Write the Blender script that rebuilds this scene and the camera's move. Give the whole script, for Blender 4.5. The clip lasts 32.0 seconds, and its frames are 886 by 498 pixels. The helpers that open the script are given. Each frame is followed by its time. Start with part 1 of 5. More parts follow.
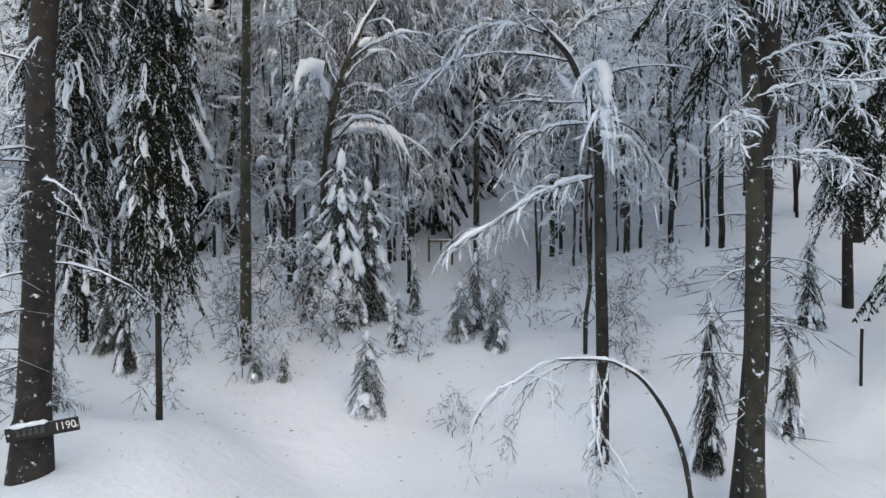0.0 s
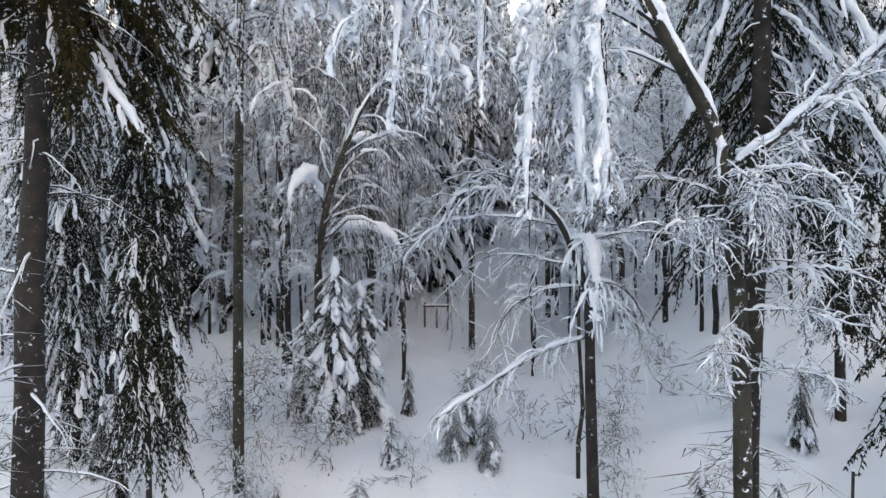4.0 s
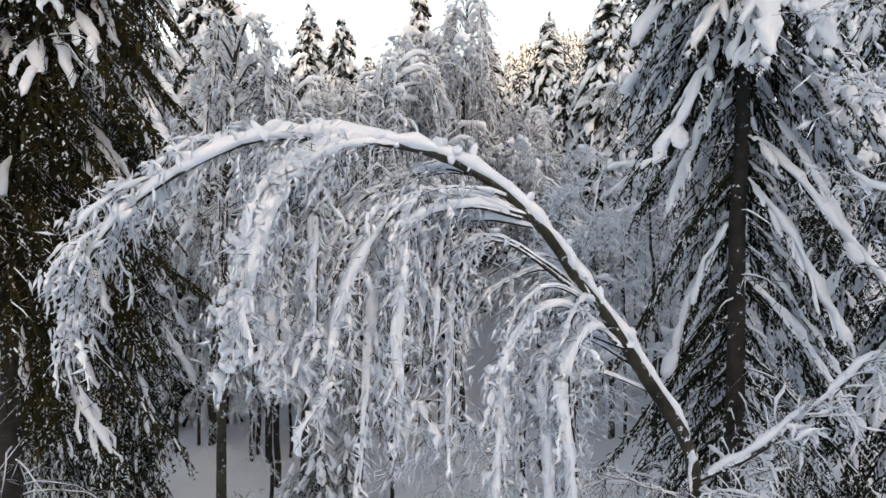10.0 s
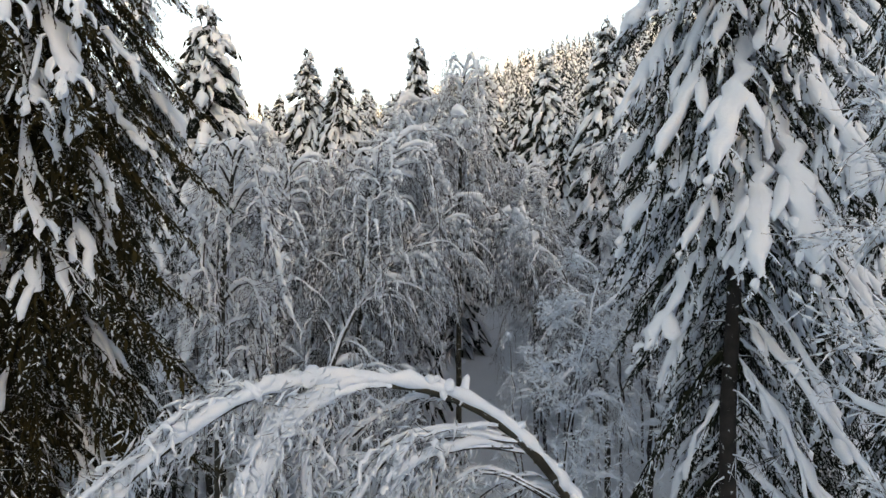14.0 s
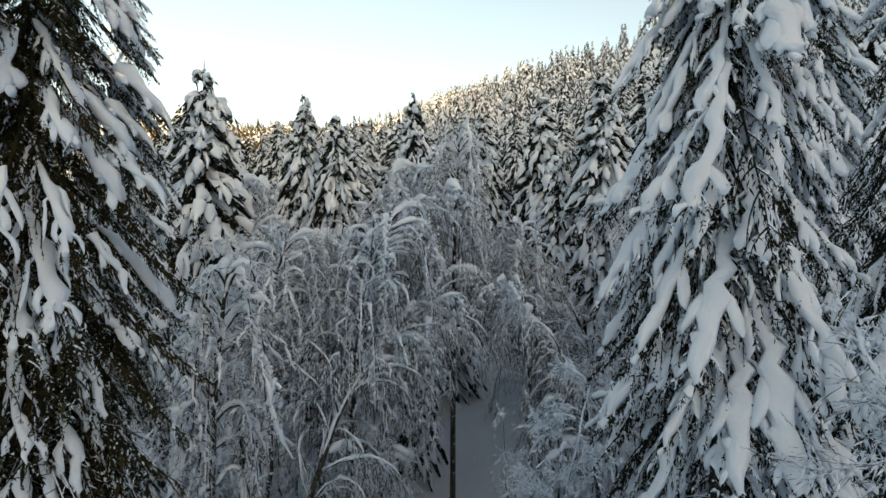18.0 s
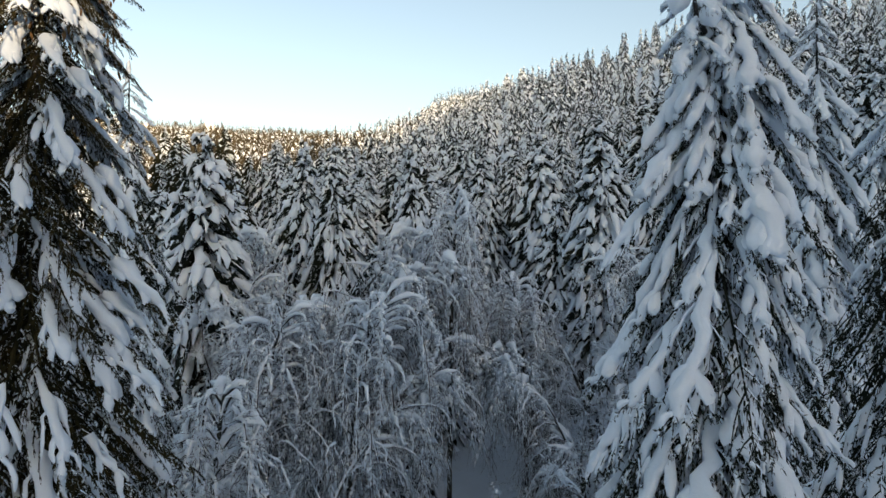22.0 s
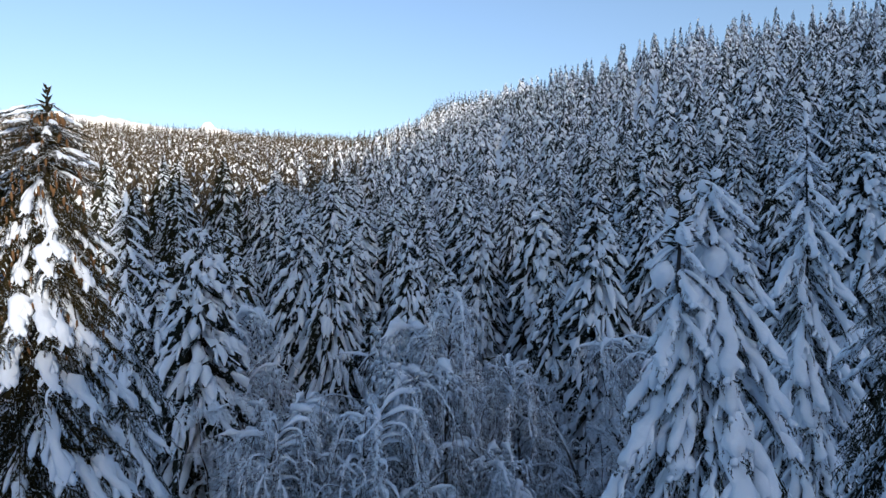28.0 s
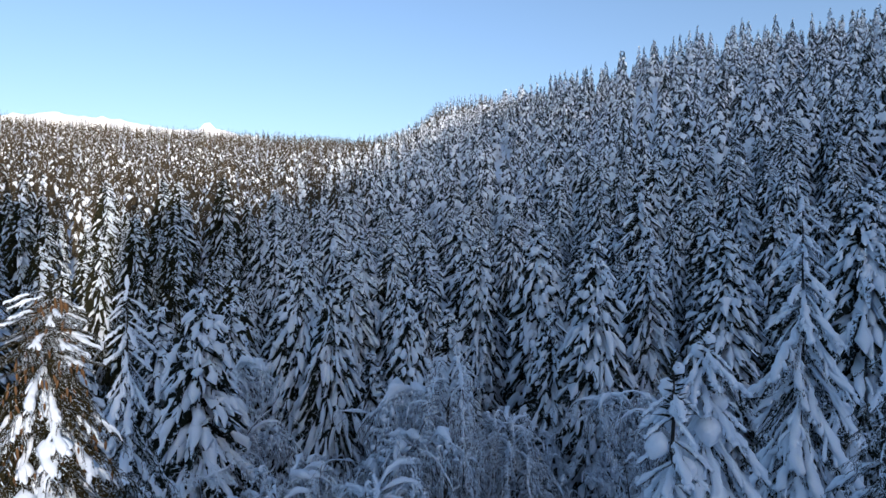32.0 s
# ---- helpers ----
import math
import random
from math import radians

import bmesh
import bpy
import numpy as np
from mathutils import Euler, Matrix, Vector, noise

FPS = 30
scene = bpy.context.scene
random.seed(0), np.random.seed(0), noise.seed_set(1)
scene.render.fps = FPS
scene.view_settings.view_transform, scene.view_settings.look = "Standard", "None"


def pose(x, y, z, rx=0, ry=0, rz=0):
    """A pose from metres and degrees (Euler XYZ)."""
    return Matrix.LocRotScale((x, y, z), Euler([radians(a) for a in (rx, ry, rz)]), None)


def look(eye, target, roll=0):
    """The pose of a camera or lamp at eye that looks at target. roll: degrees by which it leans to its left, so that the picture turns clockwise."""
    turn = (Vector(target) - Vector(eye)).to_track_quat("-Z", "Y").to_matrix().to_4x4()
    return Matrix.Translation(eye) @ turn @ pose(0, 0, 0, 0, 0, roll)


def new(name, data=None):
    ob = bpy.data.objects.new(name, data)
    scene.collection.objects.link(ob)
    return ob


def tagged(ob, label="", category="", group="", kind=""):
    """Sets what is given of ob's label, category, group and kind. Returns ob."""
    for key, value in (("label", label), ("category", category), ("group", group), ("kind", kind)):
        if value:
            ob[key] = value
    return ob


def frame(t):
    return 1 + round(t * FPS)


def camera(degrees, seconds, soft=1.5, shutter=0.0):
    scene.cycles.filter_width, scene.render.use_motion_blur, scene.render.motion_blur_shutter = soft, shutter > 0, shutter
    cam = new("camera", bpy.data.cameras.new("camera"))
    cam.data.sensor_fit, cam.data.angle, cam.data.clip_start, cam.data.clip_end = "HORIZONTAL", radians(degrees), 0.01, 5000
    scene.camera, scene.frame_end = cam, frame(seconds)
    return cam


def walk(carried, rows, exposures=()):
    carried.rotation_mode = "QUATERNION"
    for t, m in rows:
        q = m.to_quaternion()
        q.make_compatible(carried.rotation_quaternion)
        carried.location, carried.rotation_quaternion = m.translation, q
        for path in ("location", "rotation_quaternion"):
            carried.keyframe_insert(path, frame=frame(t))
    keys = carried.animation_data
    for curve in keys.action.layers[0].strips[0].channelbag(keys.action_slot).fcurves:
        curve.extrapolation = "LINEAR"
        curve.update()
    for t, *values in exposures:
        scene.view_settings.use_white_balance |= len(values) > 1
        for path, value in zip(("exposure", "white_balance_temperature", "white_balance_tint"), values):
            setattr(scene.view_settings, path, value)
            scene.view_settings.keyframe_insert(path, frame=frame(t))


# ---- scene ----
cam = camera(66.0, 32.0)
METRES, EYE, TILT, LEAN, TURN = 24.0, 3.0, -1.0, 0.0, 0.0
ROWS = [
    (0.0, 0.0, 0.0, 0.0, 0.0, 0.0, -0.0),
    (0.5, -0.0021, 0.0001, 0.017, -0.03, -0.0, 0.01),
    (1.0, -0.0034, 0.0005, 0.0342, -0.03, -0.03, 0.01),
    (1.5, -0.0031, 0.0005, 0.0499, -0.04, 0.03, 0.05),
    (2.0, -0.0016, 0.0006, 0.0645, -0.04, 0.1, 0.03),
    (2.5, 0.0009, 0.001, 0.0811, -0.05, 0.16, 0.05),
    (3.0, 0.0034, 0.0002, 0.0961, -0.06, 0.26, 0.09),
    (3.5, 0.005, -0.0007, 0.1111, -0.1, 0.35, 0.12),
    (5.5, 0.0116, -0.0029, 0.1744, -0.04, 0.25, 0.1),
    (6.0, 0.0121, -0.0028, 0.1906, -0.15, 0.31, 0.13),
    (6.5, 0.017, -0.0018, 0.2089, 0.17, -0.01, 0.12),
    (7.0, 0.0175, -0.0014, 0.2224, 0.03, 0.28, 0.13),
    (7.5, 0.018, -0.0016, 0.2362, -0.1, 0.48, 0.12),
    (8.0, 0.0187, -0.0022, 0.251, -0.15, 0.57, 0.11),
    (8.5, 0.0193, -0.0031, 0.2645, -0.16, 0.66, 0.11),
    (9.0, 0.0203, -0.0039, 0.2802, -0.16, 0.75, 0.12),
    (9.5, 0.0223, -0.0042, 0.2955, -0.16, 0.77, 0.11),
    (10.0, 0.0231, -0.0046, 0.3103, -0.2, 0.84, 0.13),
    (10.5, 0.0238, -0.0049, 0.3254, -0.2, 0.88, 0.12),
    (11.0, 0.0239, -0.006, 0.3411, -0.19, 0.85, 0.09),
    (11.5, 0.0245, -0.0072, 0.3558, -0.17, 0.92, 0.13),
    (12.0, 0.0247, -0.0078, 0.3705, -0.23, 0.9, 0.1),
    (12.5, 0.0257, -0.0088, 0.3867, -0.27, 0.94, 0.13),
    (13.0, 0.0267, -0.0098, 0.4022, -0.26, 0.95, 0.12),
    (13.5, 0.0266, -0.0104, 0.4179, -0.29, 0.94, 0.1),
    (14.0, 0.0266, -0.0109, 0.4337, -0.31, 0.91, 0.07),
    (14.5, 0.027, -0.0118, 0.4494, -0.33, 0.88, 0.02),
    (16.5, 0.0346, -0.0155, 0.5104, -0.3, 1.03, -0.04),
    (17.0, 0.0356, -0.0163, 0.5254, -0.32, 1.09, -0.04),
    (17.5, 0.0359, -0.0171, 0.5409, -0.33, 1.09, -0.05),
    (18.0, 0.0358, -0.018, 0.5564, -0.37, 1.11, -0.05),
    (18.5, 0.0364, -0.0188, 0.571, -0.34, 1.14, -0.1),
    (19.0, 0.0368, -0.0199, 0.5879, -0.3, 1.13, -0.1),
    (19.5, 0.0365, -0.0214, 0.6033, -0.32, 1.15, -0.1),
    (20.0, 0.0372, -0.0228, 0.6189, -0.32, 1.17, -0.14),
    (20.5, 0.0382, -0.024, 0.6347, -0.33, 1.15, -0.17),
    (21.0, 0.0395, -0.0257, 0.6503, -0.34, 1.17, -0.19),
    (21.5, 0.0405, -0.0271, 0.6658, -0.35, 1.17, -0.2),
    (22.0, 0.0412, -0.0282, 0.6806, -0.36, 1.17, -0.23),
    (22.5, 0.0421, -0.0293, 0.6972, -0.38, 1.18, -0.22),
    (23.0, 0.043, -0.0307, 0.7129, -0.38, 1.17, -0.22),
    (23.5, 0.0441, -0.0322, 0.7287, -0.38, 1.18, -0.22),
    (24.0, 0.045, -0.0336, 0.7444, -0.38, 1.17, -0.23),
    (24.5, 0.0456, -0.0351, 0.7602, -0.38, 1.16, -0.23),
    (25.0, 0.0458, -0.0363, 0.7751, -0.38, 1.15, -0.23),
    (25.5, 0.0459, -0.0374, 0.7921, -0.38, 1.15, -0.21),
    (27.5, 0.0477, -0.0418, 0.8562, -0.39, 1.15, -0.2),
    (28.0, 0.0483, -0.043, 0.872, -0.4, 1.15, -0.21),
    (28.5, 0.0483, -0.0439, 0.8868, -0.4, 1.14, -0.22),
    (29.0, 0.0477, -0.0452, 0.9034, -0.4, 1.15, -0.22),
    (29.5, 0.0476, -0.0467, 0.9187, -0.41, 1.16, -0.21),
    (30.0, 0.0473, -0.0481, 0.9342, -0.41, 1.15, -0.21),
    (30.5, 0.0473, -0.0494, 0.9493, -0.43, 1.15, -0.2),
    (31.0, 0.0483, -0.0505, 0.9647, -0.42, 1.15, -0.2),
    (31.5, 0.0491, -0.0515, 0.9789, -0.42, 1.14, -0.2),
    (32.0, 0.0494, -0.0526, 0.9951, -0.42, 1.15, -0.2),
]
EXPOSURES = [(0.0, 2.90, 8900, 19), (3.0, 3.04, 8900, 20), (6.0, 3.06, 9200, 21), (9.0, 2.76, 9500, 23), (13.0, 2.36, 9300, 21),
             (17.0, 1.83, 8600, 12), (20.0, 1.56, 7900, 11), (23.0, 1.35, 6900, 12), (25.0, 1.17, 6050, 13), (28.0, 1.01, 5450, 15), (32.0, 0.89, 5250, 16)]
walk(cam, [(t, pose(0, 0, EYE, TILT, LEAN, TURN) @ pose(METRES * x, METRES * y, METRES * z, 90 + pitch, roll, yaw)) for t, x, y, z, yaw, pitch, roll in ROWS], EXPOSURES)

# ---- light: low winter sun from behind, a little to the right, clear sky ----
SUN_AZ, SUN_EL = 154.0, 7.5          # compass degrees clockwise from +y, height
world = bpy.data.worlds.new("winter_sky")
scene.world = world
world.use_nodes = True
wt = world.node_tree
sky = wt.nodes.new("ShaderNodeTexSky")
sky.sky_type, sky.sun_disc = "NISHITA", False
sky.sun_elevation, sky.sun_rotation = radians(SUN_EL), radians(SUN_AZ)
sky.altitude, sky.air_density, sky.dust_density = 1200, 0.95, 5.0
sky.ozone_density = 0.5
wt.links.new(sky.outputs[0], wt.nodes["Background"].inputs[0])
wt.nodes["Background"].inputs[1].default_value = 0.13
sun = new("sun", bpy.data.lights.new("sun", "SUN"))
sun.data.energy, sun.data.angle, sun.data.color = 2.5, radians(0.6), (1.0, 0.80, 0.56)
SUN_WAY = Vector((math.sin(radians(SUN_AZ)) * math.cos(radians(SUN_EL)), math.cos(radians(SUN_AZ)) * math.cos(radians(SUN_EL)), math.sin(radians(SUN_EL))))
sun.matrix_world = look((0, 0, 60), Vector((0, 0, 60)) - SUN_WAY)


# ---- materials ----
def material(name, rough=0.8):
    m = bpy.data.materials.new(name)
    m.use_nodes = True
    nt = m.node_tree
    b = nt.nodes["Principled BSDF"]
    b.inputs["Roughness"].default_value = rough
    b.inputs["Specular IOR Level"].default_value = 0.25
    return m, nt, b


def noise_node(nt, scale, detail=4.0, rough=0.6, space="Object"):
    tc = nt.nodes.new("ShaderNodeTexCoord")
    n = nt.nodes.new("ShaderNodeTexNoise")
    n.inputs["Scale"].default_value, n.inputs["Detail"].default_value, n.inputs["Roughness"].default_value = scale, detail, rough
    if space == "World":
        g = nt.nodes.new("ShaderNodeNewGeometry")
        nt.links.new(g.outputs["Position"], n.inputs["Vector"])
    else:
        nt.links.new(tc.outputs["Object"], n.inputs["Vector"])
    return n


def ramp(nt, src, stops):
    r = nt.nodes.new("ShaderNodeValToRGB")
    while len(r.color_ramp.elements) < len(stops):
        r.color_ramp.elements.new(0.5)
    for e, (p, c) in zip(r.color_ramp.elements, stops):
        e.position, e.color = p, (*c, 1)
    nt.links.new(src, r.inputs[0])
    return r


def bump(nt, b, src, strength, dist):
    k = nt.nodes.new("ShaderNodeBump")
    k.inputs["Strength"].default_value, k.inputs["Distance"].default_value = strength, dist
    nt.links.new(src, k.inputs["Height"])
    nt.links.new(k.outputs[0], b.inputs["Normal"])


def snow_material(name, tone, scale, strength, dist):
    m, nt, b = material(name, 0.65)
    n1, n2 = noise_node(nt, scale, 5, 0.65, "World"), noise_node(nt, scale * 0.13, 3, 0.5, "World")
    r = ramp(nt, n2.outputs[0], [(0.3, [c * 0.93 for c in tone]), (0.7, tone)])
    nt.links.new(r.outputs[0], b.inputs["Base Color"])
    bump(nt, b, n1.outputs[0], strength, dist)
    return m


def speckled(name, dark, light, scale, snow_from, snow_up, rough=0.85, space="Object", cling=0.9):
    """Bark or needles in two tones, with snow clinging in flecks and on whatever faces up."""
    m, nt, b = material(name, rough)
    n1, n2 = noise_node(nt, scale, 6, 0.7, space), noise_node(nt, scale * 0.35, 4, 0.6, space)
    col = ramp(nt, n2.outputs[0], [(0.32, dark), (0.68, light)])
    fleck = ramp(nt, n1.outputs[0], [(snow_from, (0, 0, 0)), (snow_from + 0.05, (1, 1, 1))])
    g = nt.nodes.new("ShaderNodeNewGeometry")
    s = nt.nodes.new("ShaderNodeSeparateXYZ")
    nt.links.new(g.outputs["Normal"], s.inputs[0])
    wob = nt.nodes.new("ShaderNodeMath")
    wob.operation = "MULTIPLY_ADD"
    nt.links.new(n1.outputs[0], wob.inputs[0])
    wob.inputs[1].default_value = cling
    nt.links.new(s.outputs["Z"], wob.inputs[2])
    up = ramp(nt, wob.outputs[0], [(min(0.97, snow_up), (0, 0, 0)), (min(1.0, snow_up + 0.08), (1, 1, 1))])
    mx = nt.nodes.new("ShaderNodeMath")
    mx.operation = "MAXIMUM"
    nt.links.new(fleck.outputs[0], mx.inputs[0])
    nt.links.new(up.outputs[0], mx.inputs[1])
    mix = nt.nodes.new("ShaderNodeMix")
    mix.data_type = "RGBA"
    nt.links.new(mx.outputs[0], mix.inputs[0])
    nt.links.new(col.outputs[0], mix.inputs[6])
    mix.inputs[7].default_value = (0.72, 0.825, 0.92, 1)
    nt.links.new(mix.outputs[2], b.inputs["Base Color"])
    bump(nt, b, n1.outputs[0], 0.5, 0.02)
    return m


SNOW = snow_material("ground_snow", (0.78, 0.86, 0.94), 3.0, 0.6, 0.09)
BOUGH_SNOW = snow_material("bough_snow", (0.78, 0.86, 0.94), 11.0, 0.6, 0.04)
NEEDLE = speckled("spruce_needles", (0.008, 0.010, 0.007), (0.024, 0.028, 0.017), 9.0, 0.68, 0.99)
# bronze light tone: low sun on the ragged spruce, put into its needle colour
NEEDLE_SUN_BRONZE = speckled("sun_bronze_needles", (0.008, 0.010, 0.006), (0.044, 0.035, 0.013), 9.0, 0.68, 0.99, cling=0.62)
NEEDLE_SLOPE = speckled("slope_needles", (0.008, 0.010, 0.006), (0.030, 0.029, 0.013), 9.0, 0.70, 0.99)
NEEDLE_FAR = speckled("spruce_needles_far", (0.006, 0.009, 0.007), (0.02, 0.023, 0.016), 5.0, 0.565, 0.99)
# browner and lighter than NEEDLE_FAR: the sunlit look is put into the colour
NEEDLE_SUNLIT = speckled("sunlit_brown_needles", (0.035, 0.03, 0.018), (0.085, 0.068, 0.04), 0.8, 0.62, 0.99)
BARK = speckled("spruce_bark", (0.012, 0.0115, 0.011), (0.036, 0.033, 0.031), 8.0, 0.62, 0.99)
for _m in (NEEDLE, NEEDLE_SUN_BRONZE, NEEDLE_SLOPE, NEEDLE_FAR):
    _m.node_tree.nodes["Principled BSDF"].inputs["Specular IOR Level"].default_value = 0.1
BIRCH = speckled("lichened_bark", (0.016, 0.0155, 0.013), (0.050, 0.050, 0.038), 7.0, 0.60, 0.99)
TWIG = speckled("snowy_twig", (0.016, 0.015, 0.015), (0.042, 0.038, 0.036), 7.0, 0.605, 0.83)
FROST = speckled("frosted_twig", (0.10, 0.09, 0.08), (0.2, 0.19, 0.18), 9.0, 0.48, 0.52)
CONE = speckled("spruce_cone", (0.09, 0.05, 0.022), (0.21, 0.12, 0.05), 30.0, 0.75, 0.99)
WOOD = speckled("weathered_wood", (0.05, 0.035, 0.025), (0.12, 0.085, 0.06), 20.0, 0.72, 0.99)
BLACK = speckled("sign_black", (0.012, 0.012, 0.012), (0.02, 0.02, 0.02), 20.0, 0.74, 0.99, 0.5)
LETTER, _nt, _b = material("sign_white", 0.6)
_b.inputs["Base Color"].default_value = (0.75, 0.75, 0.72, 1)


# ---- mesh tools ----
class Shape:
    """Collects vertices and faces in bulk."""

    def __init__(self):
        self.v, self.f4, self.f3, self.n = [], [], [], 0

    def add(self, v, f):
        v, f = np.asarray(v, float).reshape(-1, 3), np.asarray(f, int)
        (self.f4 if f.shape[1] == 4 else self.f3).append(f + self.n)
        self.v.append(v)
        self.n += len(v)
        return self

    def arrays(self):
        v = np.concatenate(self.v) if self.v else np.zeros((0, 3))
        f4 = np.concatenate(self.f4) if self.f4 else np.zeros((0, 4), int)
        f3 = np.concatenate(self.f3) if self.f3 else np.zeros((0, 3), int)
        return v, f4, f3

    def join(self, arrays, m=None):
        v, f4, f3 = arrays
        if m is not None:
            m = np.array(m)
            v = v @ m[:3, :3].T + m[:3, 3]
        if len(f4):
            self.f4.append(f4 + self.n)
        if len(f3):
            self.f3.append(f3 + self.n)
        self.v.append(v)
        self.n += len(v)
        return self

    def mesh(self, name, mat, smooth=True):
        v, f4, f3 = self.arrays()
        me = bpy.data.meshes.new(name)
        me.vertices.add(len(v))
        me.vertices.foreach_set("co", v.ravel())
        loops = np.concatenate([f4.ravel(), f3.ravel()]).astype(np.int32)
        me.loops.add(len(loops))
        me.loops.foreach_set("vertex_index", loops)
        me.polygons.add(len(f4) + len(f3))
        starts = np.concatenate([np.arange(len(f4)) * 4, len(f4) * 4 + np.arange(len(f3)) * 3]).astype(np.int32)
        me.polygons.foreach_set("loop_start", starts)
        me.polygons.foreach_set("use_smooth", np.full(len(starts), smooth))
        me.materials.append(mat)
        me.update(calc_edges=True)
        me.validate()
        return me


def part(name, data, parent, label="", m=None):
    ob = new(name, data)
    ob.parent = parent
    if m is not None:
        ob.matrix_basis = m
    if name in ("snow_load", "trunk_snow", "branch_snow", "crown_snow", "crowns"):
        tagged(ob, kind="stuff")
    return tagged(ob, label)


def unit(a):
    return a / np.maximum(np.linalg.norm(a, axis=-1, keepdims=True), 1e-9)


def tubes(sh, P, R, sides=5, flat=1.0, rng=None, jit=0.0):
    """Many tubes at once: P (k, n, 3) centre lines, R (k, n) radii; flat squeezes them in height."""
    P, R = np.asarray(P, float), np.asarray(R, float)
    if P.ndim == 2:
        P, R = P[None], R[None]
    k, n, _ = P.shape
    T = unit(np.gradient(P, axis=1))
    U = np.cross(T, (0, 0, 1.0))
    bad = np.linalg.norm(U, axis=-1) < 0.15
    U[bad] = np.cross(T[bad], (0.3, 1.0, 0))
    U = unit(U)
    W = np.cross(U, T)
    a = np.arange(sides) * 2 * np.pi / sides
    rr = R[:, :, None, None] * np.ones((1, 1, sides, 1))
    if jit:
        rr = rr * rng.uniform(1 - jit, 1 + jit, rr.shape)
    ring = P[:, :, None] + rr * (np.cos(a)[:, None] * U[:, :, None] + flat * np.sin(a)[:, None] * W[:, :, None])
    idx = np.arange(k * n * sides).reshape(k, n, sides)
    nx = np.roll(idx, -1, axis=2)
    f = np.stack([idx[:, :-1], nx[:, :-1], nx[:, 1:], idx[:, 1:]], -1).reshape(-1, 4)
    return sh.add(ring, f)


def spindles(sh, A, B, w):
    """Slim needle-clad twigs from A to B, thickest a third of the way."""
    A, B, w = np.asarray(A, float), np.asarray(B, float), np.asarray(w, float)
    T = unit(B - A)
    U = unit(np.cross(T, (0.13, 0.21, 1.0)))
    W = np.cross(U, T)
    M = A + 0.35 * (B - A)
    a = np.array([0.3, 2.39, 4.49])
    ring = M[:, None] + w[:, None, None] * (np.cos(a)[:, None] * U[:, None] + np.sin(a)[:, None] * W[:, None])
    v = np.concatenate([A[:, None], ring, B[:, None]], 1)
    base = (np.arange(len(A)) * 5)[:, None, None]
    f = np.array([[0, 2, 1], [0, 3, 2], [0, 1, 3], [4, 1, 2], [4, 2, 3], [4, 3, 1]])[None] + base
    return sh.add(v, f.reshape(-1, 3))


def kites(sh, A, B, w, rng):
    """Flat slivers from A to B at a random turn: needle sprays and flecks of snow."""
    A, B = np.asarray(A, float), np.asarray(B, float)
    T = unit(B - A)
    U = unit(np.cross(T, rng.normal(0, 1, A.shape)))
    M = A + 0.4 * (B - A)
    w = np.broadcast_to(np.asarray(w, float), len(A))[:, None]
    v = np.stack([A, M + U * w, B, M - U * w], 1)
    return sh.add(v, np.arange(len(A) * 4).reshape(-1, 4))


def lumps(sh, C, R, rng, sides=7, plain=False):
    """Rounded clumps of snow at the places C with radii R, each lying a little askew."""
    C, R = np.asarray(C, float), np.asarray(R, float)
    k = len(C)
    if not k:
        return sh
    ax = unit(np.stack([rng.normal(0, 1, k), rng.normal(0, 1, k), rng.normal(-0.7, 0.8, k)], -1))
    u = np.array([-0.9, 0.0, 0.9] if plain else [-1.0, -0.72, 0.0, 0.72, 1.0])
    P = C[:, None] + ax[:, None] * (u[None, :, None] * (R * rng.uniform(1.1, 3.0, k))[:, None, None])
    return tubes(sh, P, R[:, None] * np.array([0.3, 1.0, 0.3] if plain else [0.15, 0.75, 1.0, 0.75, 0.15]), sides, 0.85, rng, 0.16)


def ruffle(sh, amp, wave, seed):
    """Makes a heap of snow knobbly: pushes its surface about by a few waves that cross."""
    r = np.random.default_rng(seed)
    for k, v in enumerate(sh.v):
        d = np.zeros_like(v)
        for f in (1.0, 1.0, 1.9, 1.9, 3.1):
            way = unit(r.normal(0, 1, 3)) * 2 * np.pi * f / wave
            d += np.sin(v @ way + r.uniform(0, 6.3))[:, None] * unit(r.normal(0, 1, 3)) * amp / f ** 0.8
        sh.v[k] = v + d
    return sh


def lumpy(rng, n, lo=0.65, hi=1.3, ends=0.15):
    """Radii of a snow load: uneven, rounded off at the ends."""
    s = np.linspace(0, 1, n)
    r = rng.uniform(lo, hi, n)
    return r * np.minimum(1, np.minimum(s / 0.12, (1 - s) / 0.12) + ends)


def smooth01(x, a, b):
    t = np.clip((x - a) / (b - a), 0, 1)
    return t * t * (3 - 2 * t)


def along(P, u):
    s = np.linspace(0, 1, len(P))
    return np.array([np.interp(u, s, P[:, j]) for j in range(3)])


def smooth_line(P, n):
    """A rounded line through a few points (Catmull-Rom)."""
    P = np.array(P, float)
    Q = np.concatenate([[2 * P[0] - P[1]], P, [2 * P[-1] - P[-2]]])
    out = []
    for t in np.linspace(0, len(P) - 1 - 1e-6, n):
        i, f = int(t), t % 1.0
        a, b, c, d = Q[i], Q[i + 1], Q[i + 2], Q[i + 3]
        out.append(0.5 * (2 * b + (c - a) * f + (2 * a - 5 * b + 4 * c - d) * f * f + (3 * b - a - 3 * c + d) * f ** 3))
    return np.array(out)


# ---- the lie of the land ----
DIST = [0, 24, 34, 50, 75, 110, 160, 300, 420, 600, 1100, 2600]
LEFT = [0.3, 0.9, 2.0, 7, 13, 20, 27, 52, 74, 105, 195, 330]
MID = [0.3, 0.9, 1.2, 6, 14, 23, 38, 85, 107, 116, 122, 130]
